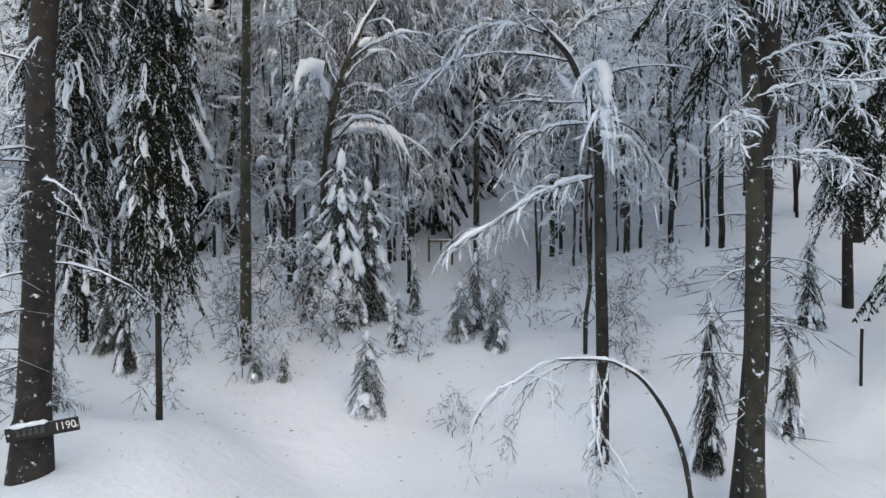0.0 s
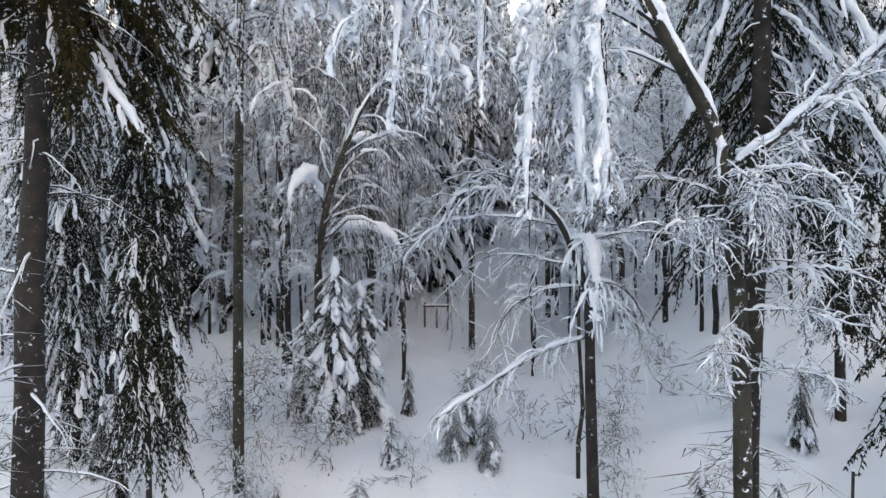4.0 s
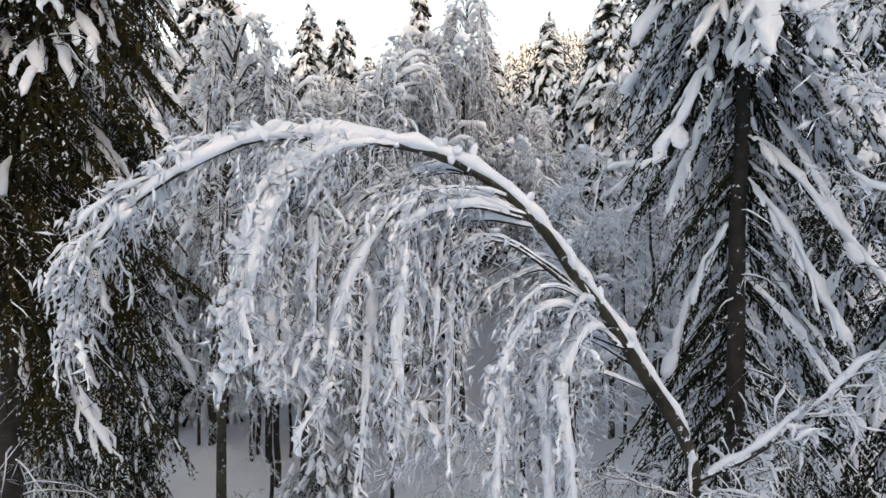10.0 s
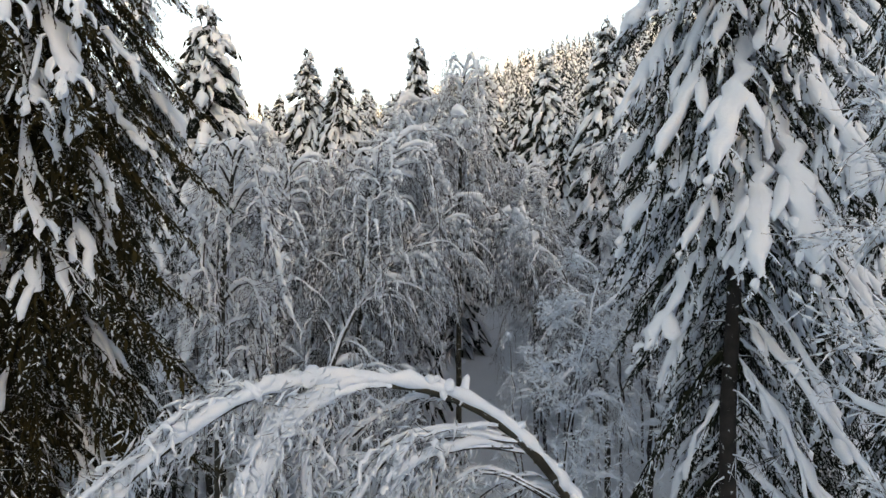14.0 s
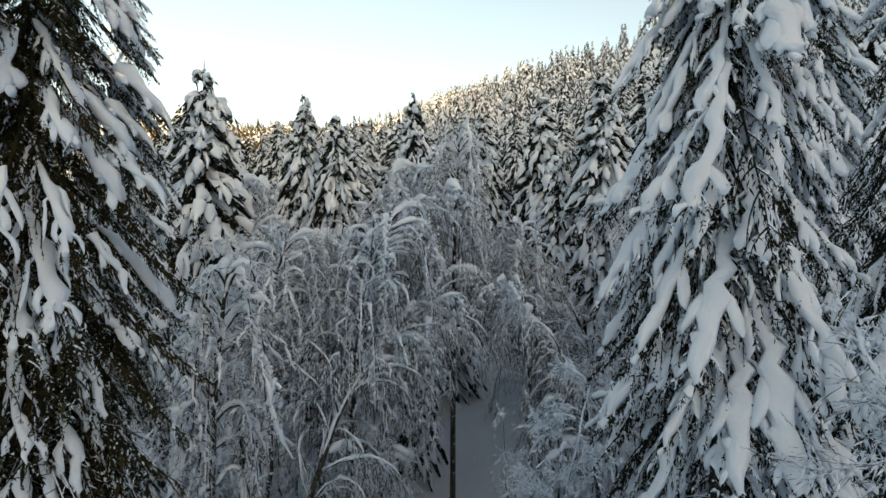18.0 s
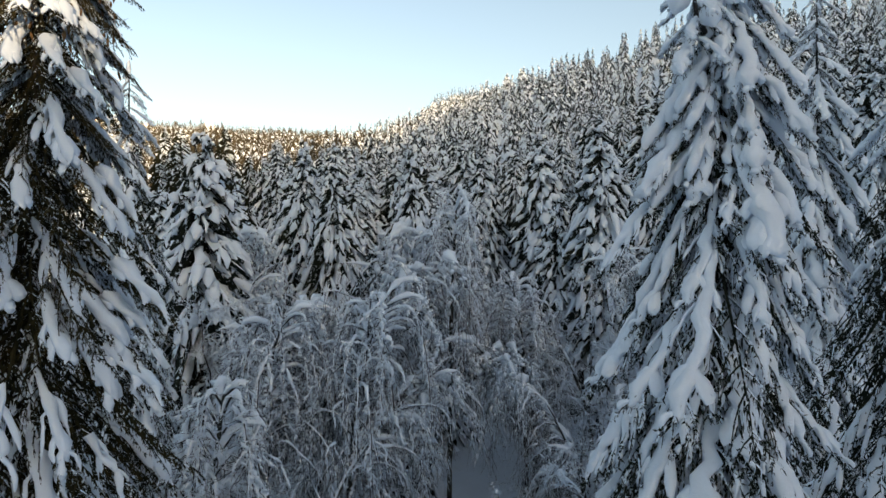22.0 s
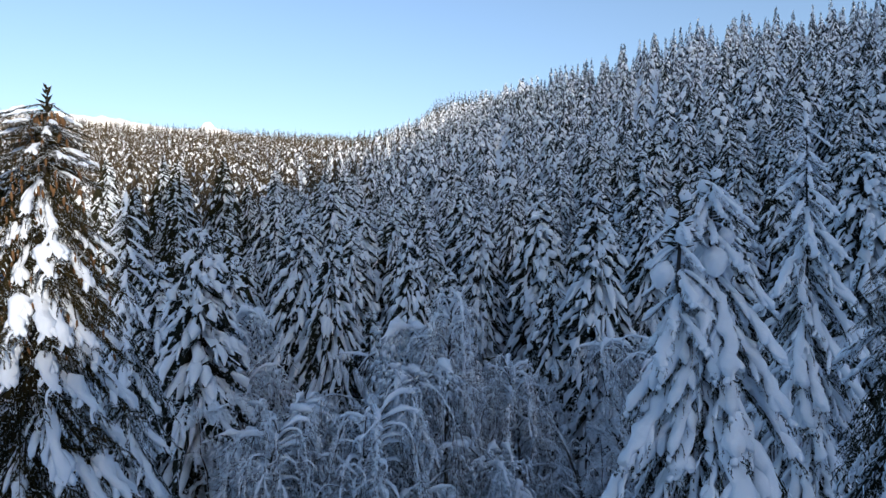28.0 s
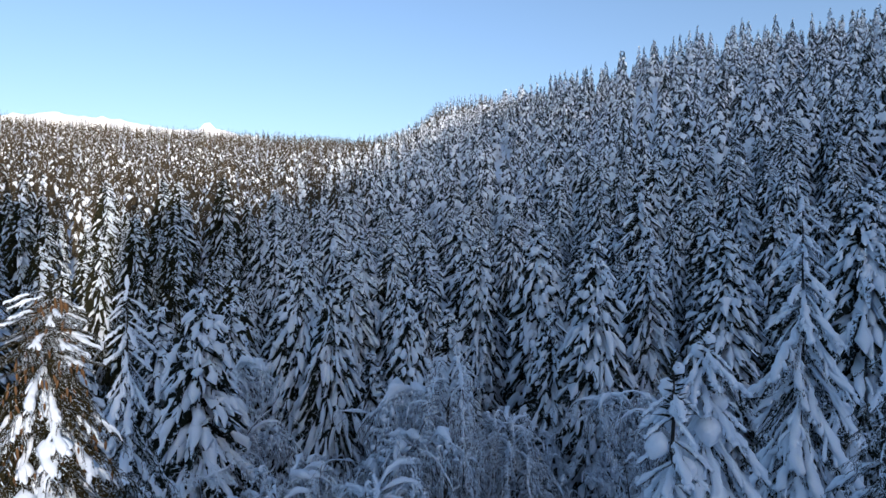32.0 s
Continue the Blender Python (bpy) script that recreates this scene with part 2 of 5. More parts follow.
RIGHT = [0.3, 1.6, 5.5, 12, 20, 32, 48, 103, 116, 122, 126, 126]


def land(x, y):
    """Height of the snow at x, y."""
    x, y = np.asarray(x, float), np.asarray(y, float)
    d, az = np.hypot(x, y), np.degrees(np.arctan2(x, y))
    h = [np.interp(d, DIST, row) for row in (LEFT, MID, RIGHT)]
    a = smooth01(az, -11, 10)
    b = smooth01(az, 8, 24)
    z = h[0] * (1 - a) + h[1] * a * (1 - b) + h[2] * b
    # the farther knoll that looks over the wooded slope
    z = z + 27 * smooth01(az, -4.5, 1.5) * (1 - smooth01(az, 6, 14)) * smooth01(d, 440, 570) * (1 - smooth01(d, 640, 900))
    # unseen valley side behind climbs to shade the trees; crest notch lights one spruce
    c = np.maximum(smooth01(az, 55, 105), smooth01(-az, 60, 110))
    across, along_sun = x * 0.899 + y * 0.438, y * 0.899 - x * 0.438
    # crest heights set for where the shadow edge falls; 44 is the notch
    rise = np.interp(across, [-300, -60, -6.0, -3.4, 0.6, 2.8, 22, 42, 100, 206, 500], [72, 70, 70, 44, 44, 66, 70, 80, 112, 172, 270])
    z = z * (1 - c) + (0.3 + rise * smooth01(-along_sun, 12, 160)) * c
    # the bank down to the clearing where the flight begins
    dip = np.interp(y, [7, 13, 15.2, 18.5, 23], [-3.0, -2.3, -1.4, -0.5, -0.3]) * (1 - smooth01(np.abs(x), 30, 60))
    dip = dip * (1 - 0.58 * smooth01(-x, 1.5, 5.0) * (1 - smooth01(y, 12, 16)))
    z = z + dip + 1.1 * np.exp(-((x + 8.5) / 3.5) ** 2 - ((y - 30) / 4.0) ** 2)
    z = z + 0.16 * np.sin(x * 0.9 + 1.3 * np.sin(y * 0.5)) * np.sin(y * 0.7 + 0.4) * np.minimum(1, d / 8)
    z = z + 0.05 * np.sin(x * 2.3 + 1.7 * np.sin(y * 1.1)) * np.sin(y * 1.9 + np.sin(x * 1.3)) * smooth01(d, 2, 8) * (1 - smooth01(d, 40, 70))
    return z + np.minimum(d / 60, 6) * 0.5 * (np.sin(x * 0.043 + 1) * np.sin(y * 0.037))


def build_ground():
    r = np.concatenate([[0.01], np.linspace(0.5, 30, 75), 30 * np.geomspace(1.03, 85, 75)])
    a = np.linspace(0, 2 * np.pi, 481)[:-1]
    rr, aa = np.meshgrid(r, a, indexing="ij")
    x, y = rr * np.sin(aa), rr * np.cos(aa)
    z = land(x, y)
    idx = np.arange(x.size).reshape(x.shape)
    nx = np.roll(idx, -1, axis=1)
    f = np.stack([idx[:-1], idx[1:], nx[1:], nx[:-1]], -1).reshape(-1, 4)
    ob = new("ground", Shape().add(np.stack([x, y, z], -1), f).mesh("ground", SNOW))
    tagged(ob, "deep untrodden snow on a sloping forest floor", "ground", kind="structure")


build_ground()


def far_cloud_bank():
    """A white cloud bank far beyond the ridge, built as snow mountains, with one small peak."""
    az = np.linspace(-48, -12, 90)
    r = np.random.default_rng(8)
    el = np.interp(az, [-48, -38, -33, -29.5, -26, -22, -19.5, -18.7, -18, -15, -12], [0.10, 0.17, 0.197, 0.200, 0.192, 0.178, 0.174, 0.188, 0.176, 0.165, 0.15]) * np.cos(np.radians(az)) + r.normal(0, 0.0010, 90)
    top = 27 + 3800 * el
    rows = []
    for k, f in enumerate((0.0, 0.35, 0.6, 0.8, 0.93, 1.0)):
        d = 3100 + 700 * f + (0 if k == 5 else 60 * np.sin(np.arange(90) * 0.9 + k))
        rows.append(np.stack([d * np.sin(np.radians(az)), d * np.cos(np.radians(az)), top * f], -1))
    V = np.array(rows)
    idx = np.arange(540).reshape(6, 90)
    f = np.stack([idx[:-1, :-1], idx[:-1, 1:], idx[1:, 1:], idx[1:, :-1]], -1).reshape(-1, 4)
    tagged(new("backdrop_cloud_bank", Shape().add(V, f).mesh("backdrop_cloud_bank", SNOW)), "distant white cloud bank and small peak, shaped as a sunlit snowy crest", "mountain", kind="structure")


far_cloud_bank()


# ---- spruces ----
def frond(seed, length, a0, a1, wide, pairs=8, dens=1.0, cover=1.0, drape=0):
    """One spruce bough along +x, hanging from a0 to a1 degrees below level: needle-clad side twigs, and the tongue of snow that lies on it with a lobe down each twig."""
    rng = np.random.default_rng(seed)
    n = 12
    s = np.linspace(0, 1, n)
    ang = np.radians(a0 + (a1 - a0) * s ** 0.55 - 14 * s ** 5)
    step = length / (n - 1)
    P = np.zeros((n, 3))
    P[1:, 0] = np.cumsum(np.cos(ang[1:]) * step)
    P[1:, 2] = -np.cumsum(np.sin(ang[1:]) * step)
    P[:, 1] = 0.06 * length * np.sin(s * 3 + rng.uniform(0, 6)) * s
    need, snow = Shape(), Shape()
    tubes(need, P, 0.024 * length / 2.2 * (1.12 - s), 4)
    Y = np.array([0, 1.0, 0])

    def on(line, at):
        return np.stack([np.interp(at, s, line[:, i]) for i in range(3)], -1)

    T = unit(np.gradient(P, axis=0))
    N = unit(np.cross(np.cross(T, (0, 0, 1.0)), T))
    # side twigs, swinging out and then hanging
    k = 2 * pairs
    at = np.clip(np.repeat(np.linspace(0.12, 0.98, pairs), 2) + rng.uniform(-0.05, 0.05, k), 0, 1)
    side = np.tile([-1.0, 1.0], pairs)
    base, tan = on(P, at), on(T, at)
    ln = length * (0.09 + 0.17 * np.sin(np.pi * np.clip(at * 0.85 + 0.1, 0, 1))) * rng.uniform(0.65, 1.35, k)
    d0 = unit(tan * 0.7 + (side * rng.uniform(0.45, 1.1, k))[:, None] * Y)
    d1 = unit(tan * 0.9 + (side * 0.15)[:, None] * Y + np.array([0, 0, -0.5]))
    u = np.array([0, 0.25, 0.5, 0.75, 0.93, 1.0])
    C = base[:, None] + ln[:, None, None] * (d0[:, None] * u[None, :, None] + (d1 - d0)[:, None] * (u ** 2 / 2)[None, :, None])
    tubes(need, C, 0.011 * (1.15 - u)[None] * np.ones((k, 1)), 3)
    # needle sprays on the twigs, on the spine and under it
    m = int(30 * dens)
    q, v = np.repeat(np.arange(k), m), rng.uniform(0.15, 1.12, k * m)
    b = C[q, 0] + ln[q, None] * (d0[q] * v[:, None] + (d1 - d0)[q] * (v ** 2 / 2)[:, None])
    way = unit(d1[q] * 0.5 + rng.normal(0, 0.5, b.shape) + np.array([0, 0, -0.55]))
    thin = 0.0085 / dens ** 0.5
    kites(need, b, b + way * (length * rng.uniform(0.010, 0.034, len(q)) / dens ** 0.3)[:, None], thin, rng)
    m = int(110 * dens)
    b = on(P, rng.uniform(0.04, 1.04, m)) + rng.normal(0, 0.02, (m, 3))
    kites(need, b, b + unit(rng.normal(0, 0.55, (m, 3)) + np.array([0.3, 0, -0.8])) * (length * rng.uniform(0.015, 0.045, m))[:, None], thin, rng)
    m = int(150 * dens)
    f = rng.uniform(0.05, 0.95, m)
    b = on(P, f) - on(N, f) * 0.03 + Y * rng.normal(0, 0.05 * length, (m, 1)) * np.sin(np.pi * np.clip(f, 0.1, 0.9))[:, None]
    kites(need, b, b + unit(on(T, f) * 0.6 + rng.normal(0, 0.25, (m, 3)) + np.array([0, 0, -0.6])) * (length * rng.uniform(0.02, 0.055, m))[:, None], 0.012 / dens ** 0.5, rng)
    if drape:
        f = rng.uniform(0.12, 1.0, drape)
        b = on(P, f) + Y * rng.normal(0, 0.035 * length, (drape, 1))
        e = b + np.stack([rng.normal(0, 0.04, drape), rng.normal(0, 0.04, drape), -length * rng.uniform(0.06, 0.26, drape) * np.sin(np.pi * np.clip(f, 0.15, 0.85))], -1)
        spindles(need, b, e, rng.uniform(0.012, 0.03, drape))
        q = np.repeat(np.arange(drape), 5)
        c = b[q] + (e - b)[q] * rng.uniform(0.1, 1.0, (len(q), 1))
        kites(need, c, c + unit(rng.normal(0, 0.6, (len(q), 3)) + np.array([0, 0, -0.7])) * rng.uniform(0.04, 0.10, (len(q), 1)), 0.009, rng)
    # snow
    n2 = 16
    s2 = np.concatenate([np.linspace(0.06, 0.92, n2 - 3), [0.955, 0.985, 1.0]])
    keep = np.ones(n2)
    if cover < 1:
        mid, half = rng.uniform(0.45, 0.8), 0.5 * cover
        keep = np.clip((half - np.abs(s2 - mid)) / 0.10 + 0.5, 0, 1)
    soft = np.convolve(np.pad(rng.uniform(0.35, 1.65, n2), 1, mode="edge"), [0.25, 0.5, 0.25], "valid")
    full = np.interp(s2, [0.06, 0.15, 0.38, 0.8, 0.94, 0.985, 1], [0.35, 0.62, 1.0, 1.1, 1.0, 0.7, 0.15])
    if drape:
        full = full * (0.06 + 1.0 * smooth01(s2, 0.3, 0.6))
    rad = wide * length * full * soft * keep
    on_i = np.flatnonzero(keep > 0.02)
    Q = on(P, s2) + on(N, s2) * (0.5 * rad)[:, None] + Y * rng.normal(0, 0.010 * length, (n2, 1))
    if len(on_i) > 2:
        tubes(snow, Q[on_i], rad[on_i], 9 if dens > 0.6 else 7, 0.62, rng, 0.10)
    g = np.flatnonzero((rng.random(k) < 0.6) & (np.interp(at, s2, keep) > 0.5) & (at > (0.45 if drape else 0.0)))
    if len(g):
        e = rng.uniform(0.6, 1.0, (len(g), 1, 1))
        L = C[g, :1] + (C[g] - C[g, :1]) * e
        r = wide * length * 0.66 * rng.uniform(0.5, 1.3, (len(g), 1)) * np.array([0.75, 1.0, 1.1, 1.08, 0.8, 0.2]) * np.interp(at[g], [0, 0.2, 0.5, 1], [0.5, 0.7, 1.0, 0.9])[:, None]
        tubes(snow, L + on(N, at[g])[:, None] * (0.5 * r)[..., None], r, 7 if dens > 0.6 else 5, 0.66, rng, 0.12)
    ruffle(snow, 0.024, 0.34, seed)
    # snow caught in the sprays
    m = int(46 * dens)
    q, v = rng.integers(0, k, m), rng.uniform(0.2, 1.1, m)
    b = C[q, 0] + ln[q, None] * (d0[q] * v[:, None] + (d1 - d0)[q] * (v ** 2 / 2)[:, None]) + rng.normal(0, 0.02, (m, 3))
    spindles(snow, b, b + unit(d1[q] + rng.normal(0, 0.6, (m, 3))) * rng.uniform(0.03, 0.09, (m, 1)), rng.uniform(0.006, 0.018, m))
    return need.arrays(), snow.arrays()


def mesh_of(arrays, name, mat, smooth=True):
    return Shape().join(arrays).mesh(name, mat, smooth)


def trunk_line(h, lean=(0, 0), n=14, wob=0.05, seed=0):
    rng = np.random.default_rng(seed)
    s = np.linspace(0, 1, n)
    P = np.stack([lean[0] * s, lean[1] * s, -0.5 + (h + 0.5) * s], -1)
    P[1:-1, :2] += rng.normal(0, wob, (n - 2, 2))
    return P, s


def dead_snags(rng, P, z0, z1, n, length, thing):
    """Short dead side branches on the bare lower trunk, with a rim of snow."""
    z = rng.uniform(z0, z1, n)
    c = np.stack([np.interp(z, P[:, 2], P[:, i]) for i in range(3)], -1)
    a = rng.uniform(0, 2 * np.pi, n)
    L = length * rng.uniform(0.4, 1.2, n)
    u = np.linspace(0, 1, 6)
    d = np.stack([np.cos(a), np.sin(a)], -1)
    Q = np.zeros((n, 6, 3))
    Q[..., :2] = c[:, None, :2] + d[:, None] * (u[None, :, None] * L[:, None, None])
    Q[..., 2] = c[:, None, 2] + (rng.uniform(-0.1, 0.3, n)[:, None] * u - rng.uniform(0.2, 0.7, n)[:, None] * u ** 2) * L[:, None]
    Q[:, 1:, :2] += rng.normal(0, 0.03, (n, 5, 2))
    R = (0.013 + 0.006 * L)[:, None] * (1.08 - u)
    Q2 = Q[:, 1:].copy()
    Q2[..., 2] += R[:, 1:] * 0.9
    R2 = R[:, 1:] * rng.uniform(0.5, 1.5, (n, 5))
    for i in range(n):
        sh = tubes(Shape(), Q[i], R[i], 4)
        k = 16
        b = Q[i, rng.integers(1, 6, k)]
        t = b + np.stack([rng.normal(0, 0.3, k), rng.normal(0, 0.3, k), -rng.uniform(0.0, 0.35, k)], -1) * min(1.4, L[i])
        spindles(sh, b, t, np.full(k, 0.009))
        stick = part("dead_branch", sh.mesh("dead_branch", TWIG, False), thing)
        part("branch_snow", tubes(Shape(), Q2[i], R2[i], 4, 0.8).mesh("branch_snow", BOUGH_SNOW), stick)


# bough libraries: steep loaded ones low down, flatter ones near the top
def library(seed, wide, droops, pairs=8, dens=1.0, covers=(1, 1, 1), swell=(1.0, 1.0, 1.0)):
    return [frond(seed + 10 * c + k, 2.2, a0, a1, wide * swell[c], pairs, dens * (1.0, 1.0, 1.5)[c], covers[k], 32 if a0 < 25 and c == 0 else 0) for c, (a0, a1) in enumerate(droops) for k in range(3)]


def near_spruce(label, x, y, top, z_crown, radius, width, lib, seed, gap=0.46, per=5, lean=(0, 0), group="tall spruces", open_to=None, snowy=0.93, top_per=5, top_snow=0.9, fat=None, low_snow=0.9, fat_from=(0.3, 0.6), needle=NEEDLE, crest=None, fork=None, snag=1.2):
    """A spruce close to the camera: every bough and its snow are parts."""
    rng = np.random.default_rng(seed)
    z0 = float(land(x, y))
    h = top - z0
    thing = tagged(new("spruce_tree"), label, "spruce", group)
    thing.location = (x, y, z0)
    P, s = trunk_line(h, lean, 18, 0.03, seed)
    R = width / 2 * (1.0 - 0.93 * s) * (1 + 0.5 * np.exp(-s * h / 0.5))
    part("trunk", tubes(Shape(), P, R, 12).mesh("trunk", BARK), thing)
    dead_snags(rng, P, 1.6, (z_crown - z0) * 1.5, 52, snag, thing)
    meshes = [(mesh_of(a, "bough", needle, False), mesh_of(b, "snow_load", BOUGH_SNOW)) for a, b in lib]
    z, turn = z_crown - z0, rng.uniform(0, 6)
    while z < h - 0.12:
        f = (z - (z_crown - z0)) / (h - (z_crown - z0))
        reach = radius(h - z)
        cnt = per if h - z > 3.0 else top_per
        for i in range(cnt):
            a = turn + (i + rng.uniform(-0.3, 0.3)) * 2 * np.pi / cnt
            if open_to is not None and f < 0.42 and math.cos(a - open_to) > 0.35 and rng.random() < 0.9:
                continue
            droop = 0 if f < 0.42 else (1 if f < 0.93 else 2)
            if rng.random() < 0.25 and droop == 0:
                droop = 1
            k0 = droop * 3 + rng.integers(3)
            if f < 0.18 and low_snow < 0.4:
                k0 = droop * 3 + 1 + rng.integers(2)
            me, ms = meshes[k0]
            k = reach / 2.2 * rng.uniform(0.75, 1.2) * (1.5, 1.65, 1.25)[droop]
            c = [np.interp(z + rng.uniform(-0.15, 0.15), P[:, 2], P[:, j]) for j in range(3)]
            m = Matrix.Translation(c) @ Matrix.Rotation(a, 4, "Z") @ Matrix.Rotation(rng.normal(0, 0.09), 4, "Y") @ Matrix.Diagonal((k, k * rng.uniform(0.75, 1.1), k, 1))
            b = part("bough", me, thing, "", m)
            if f < 0.18 and low_snow < 0.4 and k0 % 3 == 1:
                continue
            if rng.random() < ((snowy if f > 0.3 else low_snow) if h - z > 2.6 else top_snow):
                load = fat[k0] if fat and f > rng.uniform(*fat_from) else ms
                if f > 0.04 or low_snow < 0.7:
                    part("snow_load", crest[k0] if crest and f > 0.78 else load, b)
        z += gap * (1.0 - 0.35 * f) * rng.uniform(0.85, 1.15) * (1.0 if h - z > 3.0 else 0.62)
        turn += 0.7 + rng.uniform(-0.2, 0.2)
    # leading shoots
    tops = [P[-1]]
    if fork is not None:
        q = np.array(fork) - (x, y, z0)
        line = smooth_line([along(P, 1 - 2.6 / h), q * (1, 1, 0) + (0, 0, h - 2.2), q * (1, 1, 0) + (0, 0, h - 1.5), q], 10)
        part("second_leader", tubes(Shape(), line, np.linspace(0.05, 0.02, 10), 7).mesh("second_leader", BARK), thing)
        tops.append(q)
        for d in (0.55, 0.95, 1.35, 1.75, 2.1):
            for i in range(4):
                k0 = 6 + rng.integers(3)
                k = (0.22 + 0.36 * d ** 0.75) / 2.2 * 1.3 * rng.uniform(0.8, 1.2)
                b = part("bough", meshes[k0][0], thing, "", Matrix.Translation(q - (0, 0, d)) @ Matrix.Rotation(d * 2.3 + i * 1.57 + rng.normal(0, 0.3), 4, "Z") @ Matrix.Scale(k, 4))
                part("snow_load", (crest or fat)[k0], b)
    for c in tops:
        tip = Shape()
        m = 60
        A = np.repeat([c - (0, 0, 1.0)], m, 0) + np.stack([np.zeros(m), np.zeros(m), np.linspace(0, 1.15, m)], -1)
        a = np.arange(m) * 2.4
        out = np.linspace(0.42, 0.10, m) * rng.uniform(0.5, 1.1, m)
        spindles(tip, A, A + np.stack([out * np.cos(a), out * np.sin(a), 0.10 - 0.15 * out], -1), np.full(m, 0.026))
        spindles(tip, [c - (0, 0, 0.3)], [c + (0, 0, 0.12)], [0.04])
        part("leading_shoot", tip.mesh("leading_shoot", needle, False), thing)
    return thing, P


HANG, RAG = [(34, 68), (40, 70), (20, 52)], [(20, 72), (28, 60), (0, 30)]
LOADED = library(100, 0.030, HANG, 8, 1.0, swell=(1.0, 1.0, 1.15))
RAGGED = library(200, 0.026, RAG, 9, 1.4, (0.7, 0.45, 0.3), (1.1, 1.1, 0.9))


def crown_r(full, grow=0.42, tip=0.30):
    """Reach of the boughs by the distance below the top."""
    return lambda d: min(full, tip + grow * d ** 0.75)


def fat_snow(seed, wide, droops, dens, covers=(1, 1, 1), swell=(1.0, 1.0, 1.0), pairs=8):
    """Heavier snow for the same boughs, for the upper crown."""
    return [mesh_of(b, "snow_load", BOUGH_SNOW) for a, b in library(seed, wide, droops, pairs, dens, covers, swell)]


R_TREE, R_LINE = near_spruce("tall spruce bowed under thick tongues of snow", 5.02, 11.2, 25.45, 7.6, crown_r(2.15, 0.48), 0.46, LOADED, 11, 0.45, 5, lean=(1.0, 0.25), open_to=-2.05, snowy=0.82, low_snow=0.8,
                             fat=fat_snow(100, 0.034, HANG, 1.0), fat_from=(0.0, 0.15), crest=fat_snow(100, 0.050, HANG, 1.0, swell=(1.0, 1.1, 1.5)), top_per=4, fork=(5.26, 10.9, 25.0))
L_TREE, L_LINE = near_spruce("tall ragged spruce with snow pads and brown cones at its top", -6.17, 10.1, 26.35, 9.8, crown_r(1.85, 0.30, 0.36), 0.50, RAGGED, 12, 0.34, 6, lean=(1.11, 0.1), snowy=0.55, top_per=13, top_snow=0.3,
                             fat=fat_snow(200, 0.050, RAG, 1.4, (0.8, 0.55, 0.4), pairs=9), low_snow=0.52, fat_from=(0.35, 0.65), needle=NEEDLE_SUN_BRONZE, snag=2.0)


def snow_heads(thing, c, n, seed):
    """Round heads of snow stuck to the topmost shoots."""
    r = np.random.default_rng(seed)
    for i in range(n):
        d = 0.12 + 2.0 * i / n
        a, q = i * 2.4 + r.uniform(-0.4, 0.4), 0.06 + 0.17 * d * r.uniform(0.5, 1.2)
        b = c + np.array([q * math.cos(a), q * math.sin(a), -d])
        L = r.uniform(0.13, 0.21) * (0.75 + 0.4 * d)
        line = b + np.outer(np.linspace(-1, 1, 7), (0.35 * L * math.cos(a), 0.35 * L * math.sin(a), -L))
        part("snow_head", tubes(Shape(), line, L * 0.85 * np.array([0.1, 0.65, 0.95, 1.05, 0.95, 0.65, 0.1]) * r.uniform(0.85, 1.15, 7), 9, 1.0, r, 0.1).mesh("snow_head", BOUGH_SNOW), thing)


snow_heads(R_TREE, R_LINE[-1], 9, 17)
snow_heads(R_TREE, np.array((5.26, 10.9, 25.0)) - np.array(R_TREE.location), 6, 18)


# joined spruces: trunk, crown, snow
def joined_spruce(name, h, crown0, r0, width, lib, seed, gap, per, needle=NEEDLE_FAR, snowy=0.95, low=1.0):
    rng = np.random.default_rng(seed)
    P, s = trunk_line(h, (0, 0), 8, 0.02, seed)
    need, snow = Shape(), Shape()
    z, turn = crown0 * h, 0.0
    shape = crown_r(r0, 0.42 * r0 / 2.0)
    while z < h - 0.2:
        f = (z - crown0 * h) / (h * (1 - crown0))
        for i in range(per):
            droop = 0 if f < 0.5 else (1 if f < 0.85 else 2)
            if rng.random() < 0.2:
                droop = min(2, droop + 1)
            a, b = lib[droop * 3 + rng.integers(3)]
            k = shape(h - z) / 2.2 * rng.uniform(0.65, 1.3) * (1.6, 1.4, 1.1)[droop]
            m = Matrix.Translation((0, 0, z + rng.uniform(-0.2, 0.2))) @ Matrix.Rotation(turn + (i + rng.uniform(-0.3, 0.3)) * 2 * np.pi / per, 4, "Z") @ Matrix.Diagonal((k, k, k, 1))
            need.join(a, m)
            if rng.random() < snowy * (low + (1 - low) * smooth01(f, 0.1, 0.5)):
                snow.join(b, m)
        z += gap * (1 - 0.4 * f) * rng.uniform(0.8, 1.2)
        turn += 0.8 + rng.uniform(-0.2, 0.2)
    spindles(need, [(0, 0, h - 0.6)], [(0, 0, h + 0.15)], [0.05])
    tubes(snow, np.array([(0, 0, h - 0.5), (0.03, 0, h - 0.3), (0, 0.03, h - 0.1), (0, 0, h + 0.02)]), np.array([0.04, 0.09, 0.06, 0.01]), 6)
    trunk = tubes(Shape(), P, width / 2 * (1 - 0.93 * s), 8)
    return (trunk.mesh("trunk", BARK), need.mesh("crown", needle, False), snow.mesh("snow_load", BOUGH_SNOW))


def place_joined(meshes, m, label, group="snowy spruces"):
    thing = tagged(new("spruce_tree"), label, "spruce", group)
    thing.matrix_basis = m
    for nm, me in zip(("trunk", "crown", "snow_load"), meshes):
        part(nm, me, thing)
    return thing


